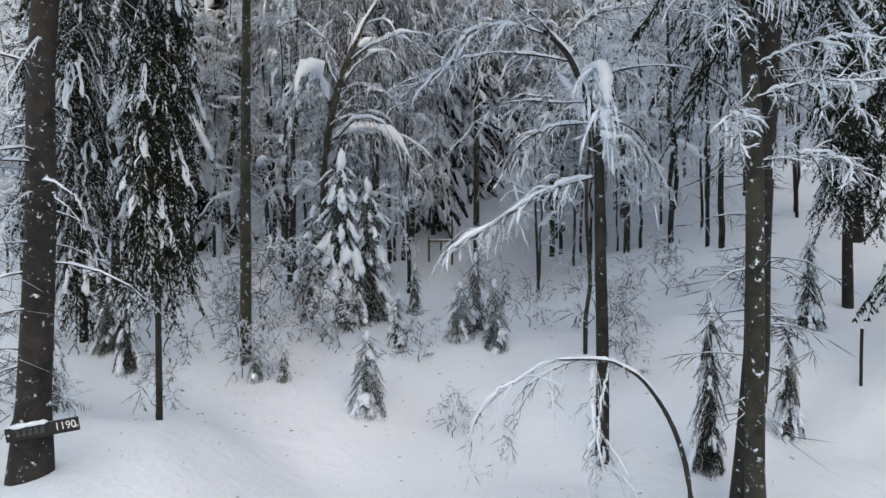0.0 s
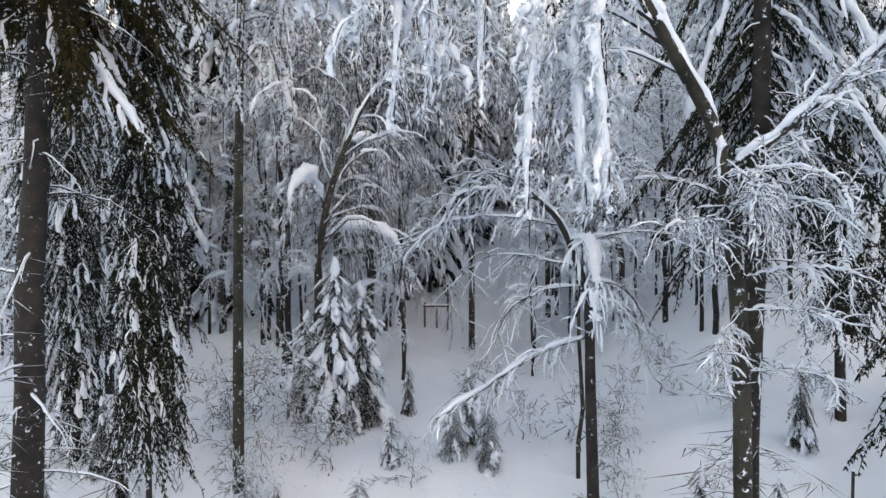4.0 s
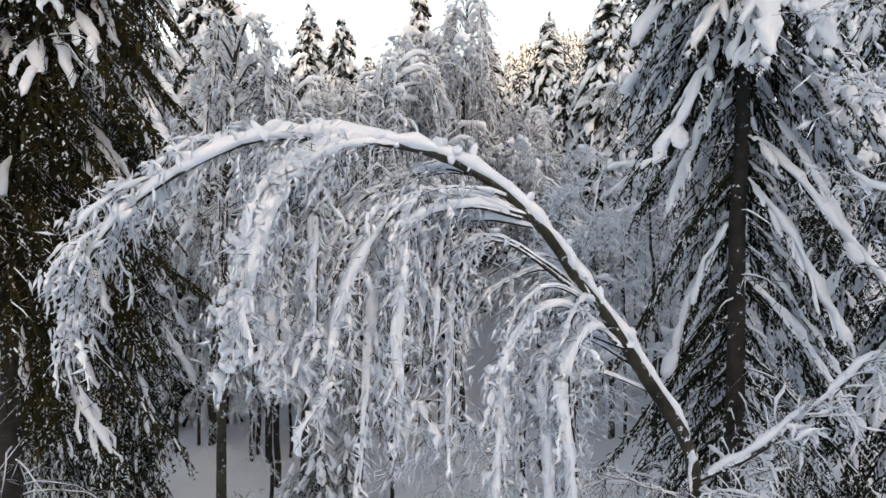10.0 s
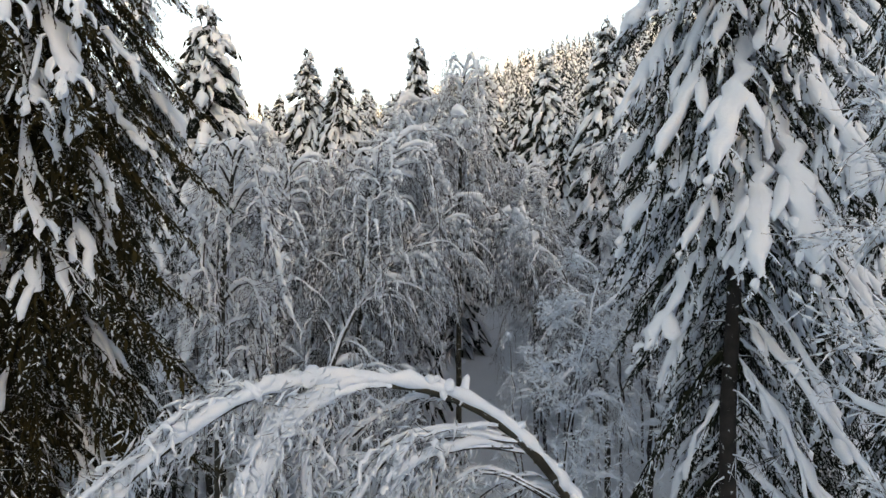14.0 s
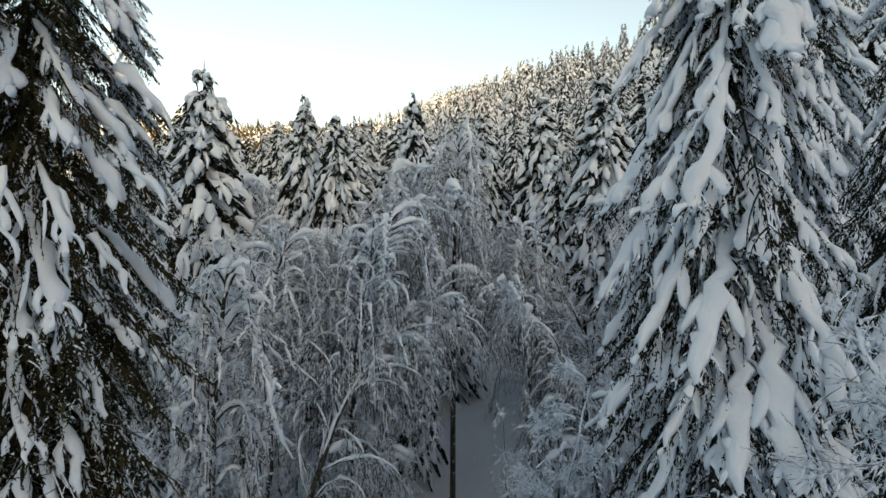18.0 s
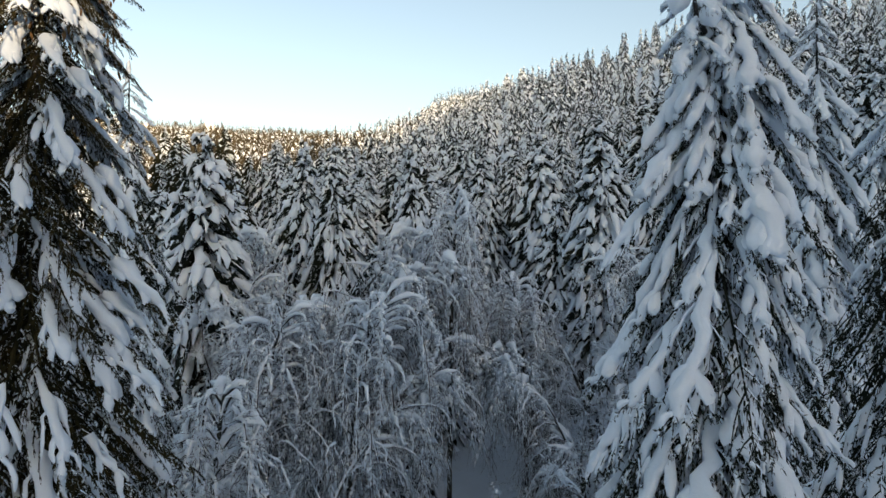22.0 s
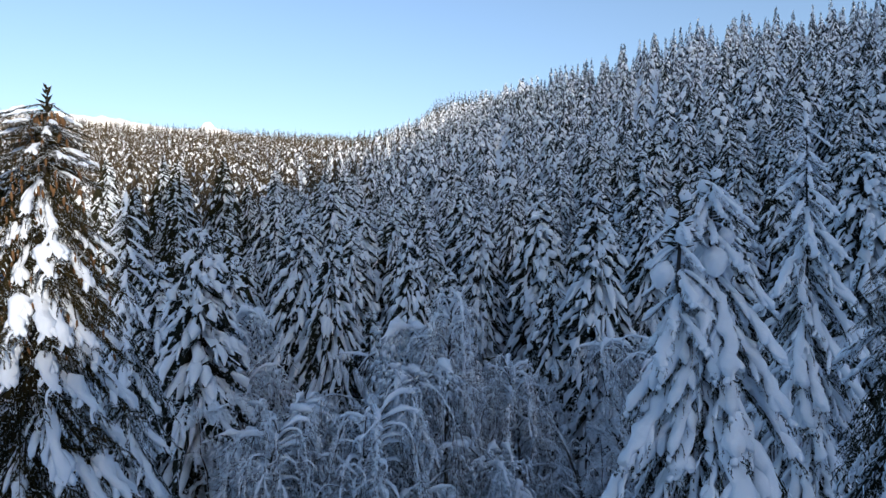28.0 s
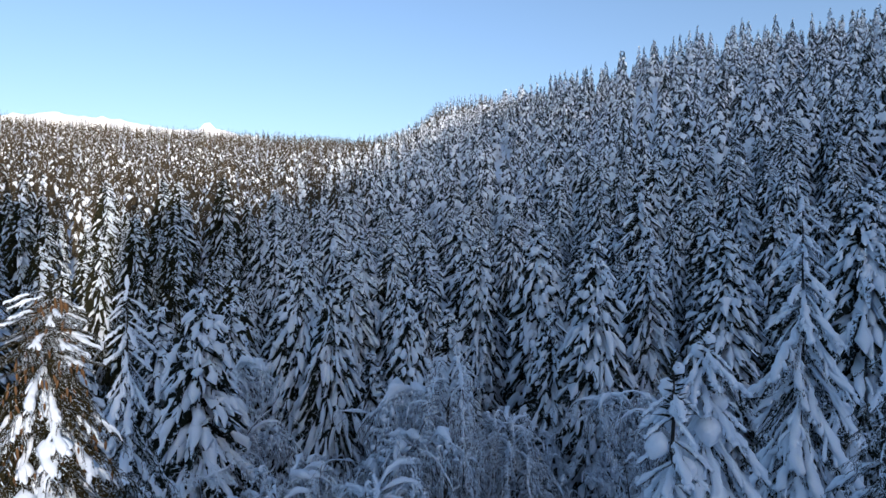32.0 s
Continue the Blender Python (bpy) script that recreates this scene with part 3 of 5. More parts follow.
def spot(x, y, h, turn, wide=1.0, h0=16.0, sink=0.0):
    k = h / h0
    return Matrix.Translation((x, y, float(land(x, y)) - sink)) @ Matrix.Rotation(turn, 4, "Z") @ Matrix.Diagonal((k * wide, k * wide, k, 1))


# the light spruce forms of the hillside
def tier_tree(seed, blades, h=16.0, r0=2.1, snowy=0.75, fin=True):
    """A spruce seen from afar: a spiral of drooping sprays, most of them carrying snow."""
    rng = np.random.default_rng(seed)
    need, snow = Shape(), Shape()
    f = 1 - (1 - (np.arange(blades) + rng.uniform(0, 1, blades)) / blades) ** 0.85
    z = h * (0.12 + 0.87 * f)
    r = 0.36 + r0 * (1 - f) ** 0.85
    a = rng.uniform(0, 2 * np.pi, blades)
    rr = r * rng.uniform(0.45, 1.15, blades)
    dz = -0.15 - rr * rng.uniform(0.9, 1.7, blades)
    d, e = np.stack([np.cos(a), np.sin(a), 0 * a], -1), np.stack([-np.sin(a), np.cos(a), 0 * a], -1)
    up = np.array([0, 0, 1.0])
    w = ((0.07 + 5.0 / (blades + 12)) * rr * rng.uniform(0.5, 1.5, blades) + 0.06)[:, None]
    b, q, tip = z[:, None] * up, d * (rr * 0.6)[:, None] + (z + dz * 0.42)[:, None] * up, d * rr[:, None] + (z + dz)[:, None] * up
    v = np.stack([b, q + e * w, q - e * w, tip, q - up * (0.9 * w + 0.25)], 1)
    tri = np.array([[0, 2, 1], [3, 1, 2], [0, 1, 4], [0, 4, 2], [3, 4, 1], [3, 2, 4]] if fin else [[0, 1, 4], [0, 4, 2], [3, 4, 1], [3, 2, 4]])
    need.add(v, (tri[None] + (np.arange(blades) * 5)[:, None, None]).reshape(-1, 3))
    k = np.flatnonzero(rng.random(blades) < snowy)
    u = w[k] * rng.uniform(1.4, 2.6, (len(k), 1))
    q2 = q[k] + d[k] * 0.05 + e[k] * w[k] * rng.uniform(-0.4, 0.4, (len(k), 1)) + up * 0.08
    b2 = b[k] + d[k] * (rng.uniform(0.1, 0.45, len(k)) * rr[k])[:, None] + up * (dz[k] * 0.2)[:, None]
    t2 = tip[k] + up * 0.08 - d[k] * (rng.uniform(-0.05, 0.25, len(k)) * rr[k])[:, None]
    v = np.stack([b2, q2 + e[k] * u, q2 - e[k] * u, t2, q2 + up * (0.45 * u + 0.08)], 1)
    tri = np.array([[0, 4, 1], [0, 2, 4], [3, 1, 4], [3, 4, 2]])
    snow.add(v, (tri[None] + (np.arange(len(k)) * 5)[:, None, None]).reshape(-1, 3))
    spindles(need, [(0, 0, h * 0.8)], [(0, 0, h + 0.05)], [0.10])
    return need, snow


def cone_spruce(seed, whorls, per, h=16.0, r0=2.0, snowy=0.9, rings=4, sides=5, lobes=0, low=0.08):
    """A spruce in whorls of hanging boughs, each a ragged dark spray under a tongue of snow."""
    rng = np.random.default_rng(seed)
    need, snow = Shape(), Shape()
    k = whorls * per
    f = np.repeat((np.arange(whorls) + 0.5) / whorls, per) ** 0.9 + rng.normal(0, 0.016, k)
    z = h * (low + (0.985 - low) * f)
    reach = np.minimum(r0, 0.14 + 0.30 * r0 * np.maximum(h - z, 0.01) ** 0.68) * rng.uniform(0.7, 1.2, k)
    a = np.repeat(rng.uniform(0, 6.3, whorls), per) + np.tile(np.arange(per) * 2 * np.pi / per, whorls) + rng.normal(0, 0.3, k)
    drop = rng.uniform(0.6, 1.45, k) * np.interp(f, [0, 0.8, 1], [1, 0.95, 0.6])
    A = np.stack([np.cos(a), np.sin(a)], -1)

    def at(g, u):
        return np.concatenate([A[g][:, None] * (reach[g][:, None] * u ** 0.9)[..., None], (z[g][:, None] - (reach[g] * drop[g])[:, None] * (0.45 * u + 0.55 * u ** 1.5))[..., None]], -1)

    u = np.linspace(0.05, 1.08, 3)[None] * np.ones((k, 1))
    w = 0.075 + 0.07 * reach
    D = at(np.arange(k), u)
    D[..., 2] -= w[:, None] * 0.9
    tubes(need, D, w[:, None] * np.array([0.8, 1.2, 0.3]), 3, 1.2, rng, 0.5)
    q = np.repeat(np.arange(k), 4 + 3 * (lobes > 0))
    b = at(q, rng.uniform(0.25, 1.05, (len(q), 1)))[:, 0] + rng.normal(0, 0.06, (len(q), 3))
    kites(need, b, b + np.stack([rng.normal(0, 0.14, len(q)), rng.normal(0, 0.14, len(q)), -rng.uniform(0.12, 0.45, len(q))], -1), 0.04, rng)
    g = np.flatnonzero(rng.random(k) < snowy)
    body = np.interp(np.linspace(0, 1, rings), [0, 0.25, 0.6, 0.85, 1], [0.3, 0.9, 1.15, 1.0, 0.3])
    for mid, half in ((0.42, 0.24), (0.82, 0.25)):
        g = np.flatnonzero(rng.random(k) < snowy)
        u = np.clip(mid + rng.uniform(-0.14, 0.14, (len(g), 1)) + half * rng.uniform(0.6, 1.1, (len(g), 1)) * np.linspace(-1, 1, rings)[None], 0.03, 1.1)
        R = (0.066 + 0.062 * reach[g])[:, None] * body * rng.uniform(0.6, 1.4, (len(g), rings)) * rng.uniform(0.6, 1.35, (len(g), 1))
        S = at(g, u)
        S[..., 2] += 0.25 * R
        S[..., :2] += rng.normal(0, 0.03, S.shape)[..., :2] + A[g][:, None] * (0.35 * R)[..., None]
        tubes(snow, S, R, sides, 0.8, rng, 0.14)
    for _ in range(lobes):
        t = rng.uniform(0.4, 0.95, (len(g), 1))
        c = at(g, t + np.array([[0, 0.14, 0.28]]))
        sway = np.stack([-A[g][:, 1], A[g][:, 0], 0 * g], -1) * (rng.choice([-1, 1], len(g)) * rng.uniform(0.5, 1.3, len(g)) * (0.10 + 0.11 * reach[g]))[:, None]
        c = c + sway[:, None] * np.array([0.5, 1.0, 1.3])[None, :, None]
        tubes(snow, c, (0.04 + 0.035 * reach[g])[:, None] * np.array([0.8, 1.0, 0.35]) * rng.uniform(0.6, 1.2, (len(g), 3)), sides, 0.8, rng, 0.14)
    ruffle(snow, 0.055, 0.8, seed)
    spindles(need, [(0, 0, h * 0.93)], [(0, 0, h + 0.25)], [0.05])
    lumps(snow, np.array([(0.03, 0, h - 0.25), (-0.04, 0.03, h - 0.6), (0.02, -0.05, h - 0.95)]), np.array([0.07, 0.10, 0.12]), rng, 6, True)
    return need, snow


def trunk_mesh(h, width, seed):
    P, s = trunk_line(h, (0, 0), 8, 0.02, seed)
    return tubes(Shape(), P, width / 2 * (1 - 0.93 * s), 8).mesh("trunk", BARK)


MIDS = []
for k in range(4):
    a, b = cone_spruce(400 + k, 34, 8, 16.0, (1.75, 2.1, 1.6, 2.2)[k], (1.0, 0.9, 1.0, 0.95)[k], 4, 6, 1)
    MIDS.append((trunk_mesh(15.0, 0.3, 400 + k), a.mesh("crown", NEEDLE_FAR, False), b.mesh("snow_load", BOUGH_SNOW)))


# x, y, height of the top, variant, width
STANDING = [(9.6, 56.6, 29.8, 0, 1.0), (11.6, 44.3, 28.4, 2, 1.0), (-10.4, 32.6, 25.3, 1, 0.9), (-8.2, 46.0, 26.8, 0, 0.9), (-5.6, 43.0, 25.0, 3, 0.8),
            (-0.57, 39.0, 25.5, 2, 0.7), (26.5, 39.5, 31.0, 1, 1.0), (4.9, 59.0, 28.5, 2, 1.0),
            (-6.2, 64.0, 28.5, 3, 1.0), (17.1, 51.0, 28.5, 1, 1.0)]
taken = [(x, y) for x, y, *_ in STANDING] + [(14.2, 23.4), (-9.9, 23.6)]
for i, (x, y, top, k, w) in enumerate(STANDING):
    place_joined(MIDS[k], spot(x, y, top - float(land(x, y)), i * 1.7, w), "snow-laden spruce standing in the dense forest")


TIERS = []
for k in range(8):
    a, b = cone_spruce(500 + k, 30, 8, 16.0, (1.7, 2.0, 1.55, 1.85, 1.75, 1.7, 1.9, 1.6)[k], (1.0, 0.95, 1.0, 0.85, 0.97, 0.3, 0.2, 0.35)[k], 3, 5)
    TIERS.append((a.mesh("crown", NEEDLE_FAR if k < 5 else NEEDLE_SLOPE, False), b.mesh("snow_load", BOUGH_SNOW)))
FARS = [[s.arrays() for s in tier_tree(540 + k, 84, 16.0, 2.3, 1.0, False)] for k in range(5)]
SUNNY = [[s.arrays() for s in tier_tree(550 + k, 84, 16.0, 2.0, 0.2, False)] for k in range(5)]
TINY = [[s.arrays() for s in tier_tree(560 + k, 18, 16.0, 2.1, 0.09, False)] for k in range(4)]


def scatter(seed, n, d0, d1, az0, az1, gap):
    """Random standing places, thinned so that none stand too close."""
    rng = np.random.default_rng(seed)
    cells, out = {}, []
    for _ in range(n):
        d = math.sqrt(rng.uniform(d0 * d0, d1 * d1))
        a = math.radians(rng.uniform(az0, az1))
        x, y = d * math.sin(a), d * math.cos(a)
        c = (int(x // gap), int(y // gap))
        if any(math.hypot(x - p, y - q) < gap for i in (-1, 0, 1) for j in (-1, 0, 1) for p, q in cells.get((c[0] + i, c[1] + j), ())):
            continue
        if any(math.hypot(x - p, y - q) < 3.0 for p, q in taken):
            continue
        cells.setdefault(c, []).append((x, y))
        out.append((x, y))
    return out


def hillside():
    rng = np.random.default_rng(77)
    places = scatter(1, 1500, 47, 80, -40, 40, 3.9) + scatter(2, 4000, 80, 165, -42, 42, 4.6)
    near = sorted((p for p in places if not (abs(p[0] - 4.5) < 2.5 and p[1] < 60)), key=lambda p: math.hypot(*p))
    for x, y in near[:250]:
        thing = tagged(new("spruce_tree"), "snow-laden spruce on the densely wooded hillside", "spruce", "hillside spruces")
        thing.matrix_basis = spot(x, y, rng.uniform(11, 19), rng.uniform(0, 6), rng.uniform(0.85, 1.2), sink=0.5)
        open_slope = math.degrees(math.atan2(x, y)) < rng.uniform(-20, -10) and math.hypot(x, y) > 50
        a, b = TIERS[5 + rng.integers(3) if open_slope else rng.integers(5)]
        part("crown", a, thing)
        part("snow_load", b, thing)
    slope = near[250:] + scatter(3, 4600, 165, 420, -42, 44, 5.3)
    # trees in the sun, given the sunlit brown needle colour
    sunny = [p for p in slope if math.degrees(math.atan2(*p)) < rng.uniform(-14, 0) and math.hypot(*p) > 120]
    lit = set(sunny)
    for name, pts, lib, needles, label in (
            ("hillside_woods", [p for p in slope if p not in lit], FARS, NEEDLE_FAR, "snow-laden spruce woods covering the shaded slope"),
            ("sunlit_woods", sunny, SUNNY, NEEDLE_SUNLIT, "spruce woods with little snow, needles coloured sunlit brown"),
            ("ridge_woods", scatter(4, 12000, 420, 1150, -40, 44, 6.0) + scatter(6, 2600, 430, 680, -7, 14, 4.2), TINY, NEEDLE_SUNLIT, "spruce woods nearly bare of snow along the ridge, needles coloured sunlit brown"),
            # these last woods stay out of view, added to throw shade on the clearing
            ("unseen_shade_woods", scatter(5, 2600, 38, 330, 75, 290, 7.0), TINY, NEEDLE_FAR, "unseen spruce woods added on the valley side behind, shading the clearing")):
        need, snow = Shape(), Shape()
        for x, y in pts:
            # keeps the notch free of trees so the sun gets through
            if name == "unseen_shade_woods" and abs(x * 0.899 + y * 0.438) < 5:
                continue
            m = spot(x, y, rng.uniform(12, 20), rng.uniform(0, 6), rng.uniform(0.9, 1.35), sink=0.5)
            a, b = lib[rng.integers(len(lib))]
            need.join(a, m)
            snow.join(b, m)
        woods = tagged(new(name), label, "forest", kind="stuff")
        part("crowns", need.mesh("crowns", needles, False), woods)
        part("crown_snow", snow.mesh("crown_snow", BOUGH_SNOW, False), woods)


hillside()


# ---- leafless trees bowed by snow ----
def grow(rng, start, way, length, n, sag, wander=0.12):
    """A limb that sets out in a direction and bends down under its load."""
    P = [np.array(start, float)]
    d = unit(np.array(way, float))
    step = length / (n - 1)
    for i in range(n - 1):
        d = unit(d + rng.normal(0, wander, 3) + np.array([0, 0, -sag * (i + 1) / n]))
        P.append(P[-1] + d * step)
    return np.array(P)


def resample(P, n):
    s = np.linspace(0, 1, len(P))
    t = np.linspace(0, 1, n)
    return np.stack([np.interp(t, s, P[:, i]) for i in range(3)], -1)


def leafless(seed, h, r, top_bend, limbs, limb_len, twigs, twig_len, load, start=0.35, sag=0.5, bend_to=0.0, pillow=0.016, rise0=(0.2, 1.1), under=1.0, weep=False):
    """Returns trunk, limbs+twigs and snow shapes of a broadleaf tree without leaves."""
    rng = np.random.default_rng(seed)
    n = 16
    s = np.linspace(0, 1, n)
    ang = top_bend * s ** 2.2
    P = np.zeros((n, 3))
    d = np.array([math.cos(bend_to), math.sin(bend_to)])
    step = h / (n - 1)
    P[1:, :2] = np.cumsum(np.sin(ang[1:]) * step)[:, None] * d
    P[1:, 2] = np.cumsum(np.cos(ang[1:]) * step)
    P[1:, :2] += rng.normal(0, 0.05, (n - 1, 2))
    P[0, 2] = -0.4
    trunk, wood, snow = Shape(), Shape(), Shape()
    rt = r * (1.0 - 0.85 * s)
    tubes(trunk, P, rt, 9)
    up = P[3:].copy()
    slope = np.clip(np.sin(ang[3:]) * 1.6 + 0.15, 0.2, 1)
    up[:, 2] += rt[3:] * 0.8 * slope
    tubes(snow, up, (rt[3:] * 0.55 + 0.02 * load) * lumpy(rng, n - 3, 0.6, 1.2) * slope, 6)
    L = []
    for i in range(limbs):
        f = start + (1 - start) * (i + rng.random()) / limbs
        b = np.array([np.interp(f, s, P[:, j]) for j in range(3)])
        a = bend_to + rng.normal(0, 0.95) if weep else rng.uniform(0, 2 * np.pi)
        rise = rng.uniform(*rise0)
        ln = limb_len * rng.uniform(0.55, 1.25) * (1.15 - 0.6 * f)
        L.append(grow(rng, b, (math.cos(a), math.sin(a), rise), ln, 10, sag * rng.uniform(0.35, 1.6), 0.13 if weep else 0.25))
    L = np.array(L)
    lt = np.linspace(1, 0.12, 10)
    R = (r * 0.2 * rng.uniform(0.6, 1.2, limbs))[:, None] * lt
    tubes(wood, L, R, 5)
    S = L[:, 1:].copy()
    S[..., 2] += R[:, 1:] * 0.8 + 0.015 * load
    laden = rng.random(limbs) < 0.25 + 0.5 * smooth01(np.arange(limbs) / limbs, 0.3, 0.9)
    tubes(snow, S, (R[:, 1:] * 0.6 + pillow * load * np.array([0.6, 0.9, 1.2, 1.5, 1.6, 1.5, 1.2, 0.8, 0.3])) * rng.uniform(0.25, 1.5, S.shape[:2]) * np.where(laden[:, None], 1.7, 0.45) * (0.08 + 0.92 * np.linalg.norm(unit(np.gradient(L, axis=1))[:, 1:, :2], axis=-1) ** 2), 5, 1.0, rng, 0.2)
    ruffle(snow, 0.035, 0.5, seed)
    # twigs, all at once
    k = limbs * twigs
    i = np.repeat(np.arange(limbs), twigs)
    f = rng.uniform(0.18, 1.0, k) * 9
    j = np.minimum(f.astype(int), 8)
    b = L[i, j] + (L[i, j + 1] - L[i, j]) * (f - j)[:, None]
    out = unit(L[i, j + 1] - L[i, j])
    ways = unit(out * 0.8 + rng.normal(0, 0.65, (k, 3)) + np.array([0, 0, 0.1]))
    if weep:
        ways = unit(out * 0.45 + rng.normal(0, 0.4, (k, 3)) + np.array([0, 0, -0.5]))
    m = 4
    T = np.zeros((k, m, 3))
    T[:, 0] = b
    ln = twig_len * rng.uniform(0.4, 1.3, k)
    for q in range(1, m):
        ways = unit(ways + rng.normal(0, 0.16, (k, 3)) + np.array([0, 0, -sag * 0.75]) * rng.uniform(0.4, 1.3, (k, 1)))
        T[:, q] = T[:, q - 1] + ways * (ln / (m - 1))[:, None]
    tr = (0.006 + 0.004 * rng.random(k))[:, None] * np.linspace(1.1, 0.4, m)
    tubes(wood, T, tr, 3)
    for q in range(m - 1):
        dress = np.where(laden[i], 1.3, 0.6) if weep else 1.0
        g = np.flatnonzero(rng.random(k) < 0.78 * dress * (under + (1 - under) * smooth01(T[:, q, 2], 0.45 * h, 0.85 * h)))
        fat = np.where(laden[i[g]], (3.0, 2.6, 1.6)[q], 0.7) if weep else 1.0
        A, B = T[g, q], T[g, q + 1]
        lo, hi = rng.uniform(0, 0.35, (len(g), 1)), rng.uniform(0.6, 1.1, (len(g), 1))
        spindles(snow, A + (B - A) * lo + (0, 0, 0.012), A + (B - A) * hi + (0, 0, 0.012), (0.009 + 0.010 * load) * rng.uniform(0.3, 1.3, len(g)) * fat * (0.8 + 0.7 * smooth01(A[:, 2], 0.5 * h, 0.95 * h)))
    # finest sprays
    for _ in range(2 if weep else 3):
        q = rng.integers(1, m - 1, k)
        b = T[np.arange(k), q]
        t = b + unit(rng.normal(0, 0.6, (k, 3)) + np.array([0, 0, -0.7]) + ways) * (ln * rng.uniform(0.2, 0.5, k))[:, None]
        kites(wood, b, t, 0.007, rng)
        g = np.flatnonzero(rng.random(k) < (0.4 if weep else 0.7) * dress * (under + (1 - under) * smooth01(b[:, 2], 0.45 * h, 0.85 * h)))
        kites(snow, b[g] + (0, 0, 0.015), t[g] + (0, 0, 0.015), 0.006 + 0.005 * load, rng)
    return P, trunk, wood, snow


def leafless_tree(label, x, y, shapes, turn=0.0, scale=1.0, group="leafless trees", category="bare tree", sink=0.0):
    thing = tagged(new("bare_tree"), label, category, group)
    thing.matrix_basis = Matrix.Translation((x, y, float(land(x, y)) - sink)) @ Matrix.Rotation(turn, 4, "Z") @ Matrix.Scale(scale, 4)
    for nm, me in zip(("trunk", "crown", "snow_load"), shapes):
        part(nm, me, thing)
    return thing


def finish(made, bark=BIRCH, twig=TWIG):
    P, trunk, wood, snow = made
    return trunk.mesh("trunk", bark), wood.mesh("crown", twig, False), snow.mesh("snow_load", BOUGH_SNOW)


WEEP = [finish(leafless(600 + k, 16.0, 0.16, (1.1, 1.5, 0.9, 1.6)[k], 62, 5.0, 34, 1.5, 1.75, 0.28, 0.68, 0.0, 0.040, (0.4, 1.8), 0.75, True)) for k in range(4)]
WEEP += [finish(leafless(610 + k, 16.0, 0.16, (1.0, 1.4, 0.8, 1.5)[k], 46, 5.0, 24, 1.6, 1.8, 0.28, 0.68, 0.0, 0.040, (0.4, 1.8), 0.75, True)) for k in range(4)]
# x, y, height of the top, form, turn
WEEPING = [(-3.9, 22.0, 14.5, 3, 0.9), (7.8, 29.0, 15.0, 0, 3.0),
           (9.5, 36.0, 17.0, 1, 2.4), (-9.0, 28.5, 17.0, 2, 0.4), (7.0, 40.0, 18.0, 1, 3.3), (-1.8, 38.0, 20.0, 0, 5.0), (-13.0, 29.0, 18.0, 3, 1.0), (12.0, 31.0, 16.5, 2, 4.4),
           (-5.2, 35.0, 19.5, 1, 5.5), (-0.9, 43.5, 18.0, 0, 1.2), (16.5, 34.0, 19.0, 3, 2.9), (-15.5, 38.0, 20.0, 0, 0.3), (20.0, 43.0, 19.0, 2, 2.2)]
for x, y, top, k, turn in WEEPING:
    k += 4 if y > 33 else 0
    high = max(v.co.z for v in WEEP[k][2].vertices)
    leafless_tree("leafless birch arching over under a heavy load of snow", x, y, WEEP[k], turn, (top + 0.8 - float(land(x, y))) / high, "weeping birches")

# plain pole-like trunks of the wood behind
POLES = [finish(leafless(640 + k, 13.0, 0.12, 0.15, 26, 3.0, 14, 1.1, 2.6, 0.12, 0.22), BARK, FROST) for k in range(3)]
STEMS = [(-5.75, 26.2, 1.1, 0), (-7.0, 27.4, 0.9, 1), (-9.6, 31.0, 1.0, 2), (-9.0, 30.5, 1.1, 0), (-2.6, 33.0, 1.0, 2), (-2.0, 34.0, 1.0, 0),
         (9.2, 27.5, 1.0, 1), (-10.2, 20.5, 1.1, 2), (-11.3, 23.5, 1.3, 0), (-14.5, 24.0, 1.2, 1)]
rng_s = np.random.default_rng(5)
for x, y in scatter(9, 80, 27, 47, -36, 34, 2.2):
    if 0.015 < x / y < 0.135 or (abs(x + 0.1) < 1.2 and y < 36):
        continue
    STEMS.append((x, y, rng_s.uniform(0.55, 1.0), int(rng_s.integers(3))))
for x, y, sc, k in STEMS:
    leafless_tree("slim dark trunk with snow-lined bare limbs", x, y, POLES[k], x * 3.1, sc, "forest stems", "bare tree", 0.2)

THIN = [finish(leafless(660 + k, 10.0, 0.075, 0.1, 16, 1.9, 9, 0.9, 2.6, 0.2, 0.2), BARK, FROST) for k in range(2)]
for x, y in scatter(10, 190, 25, 50, -36, 34, 1.9):
    if not 0.015 < x / y < 0.135 and not (abs(x + 0.1) < 1.2 and y < 36):
        leafless_tree("thin dark stem among the crowded trunks of the wood", x, y, THIN[int(abs(x * 7)) % 2], x * 2.7, rng_s.uniform(0.7, 1.15), "thin stems", "bare tree", 0.2)


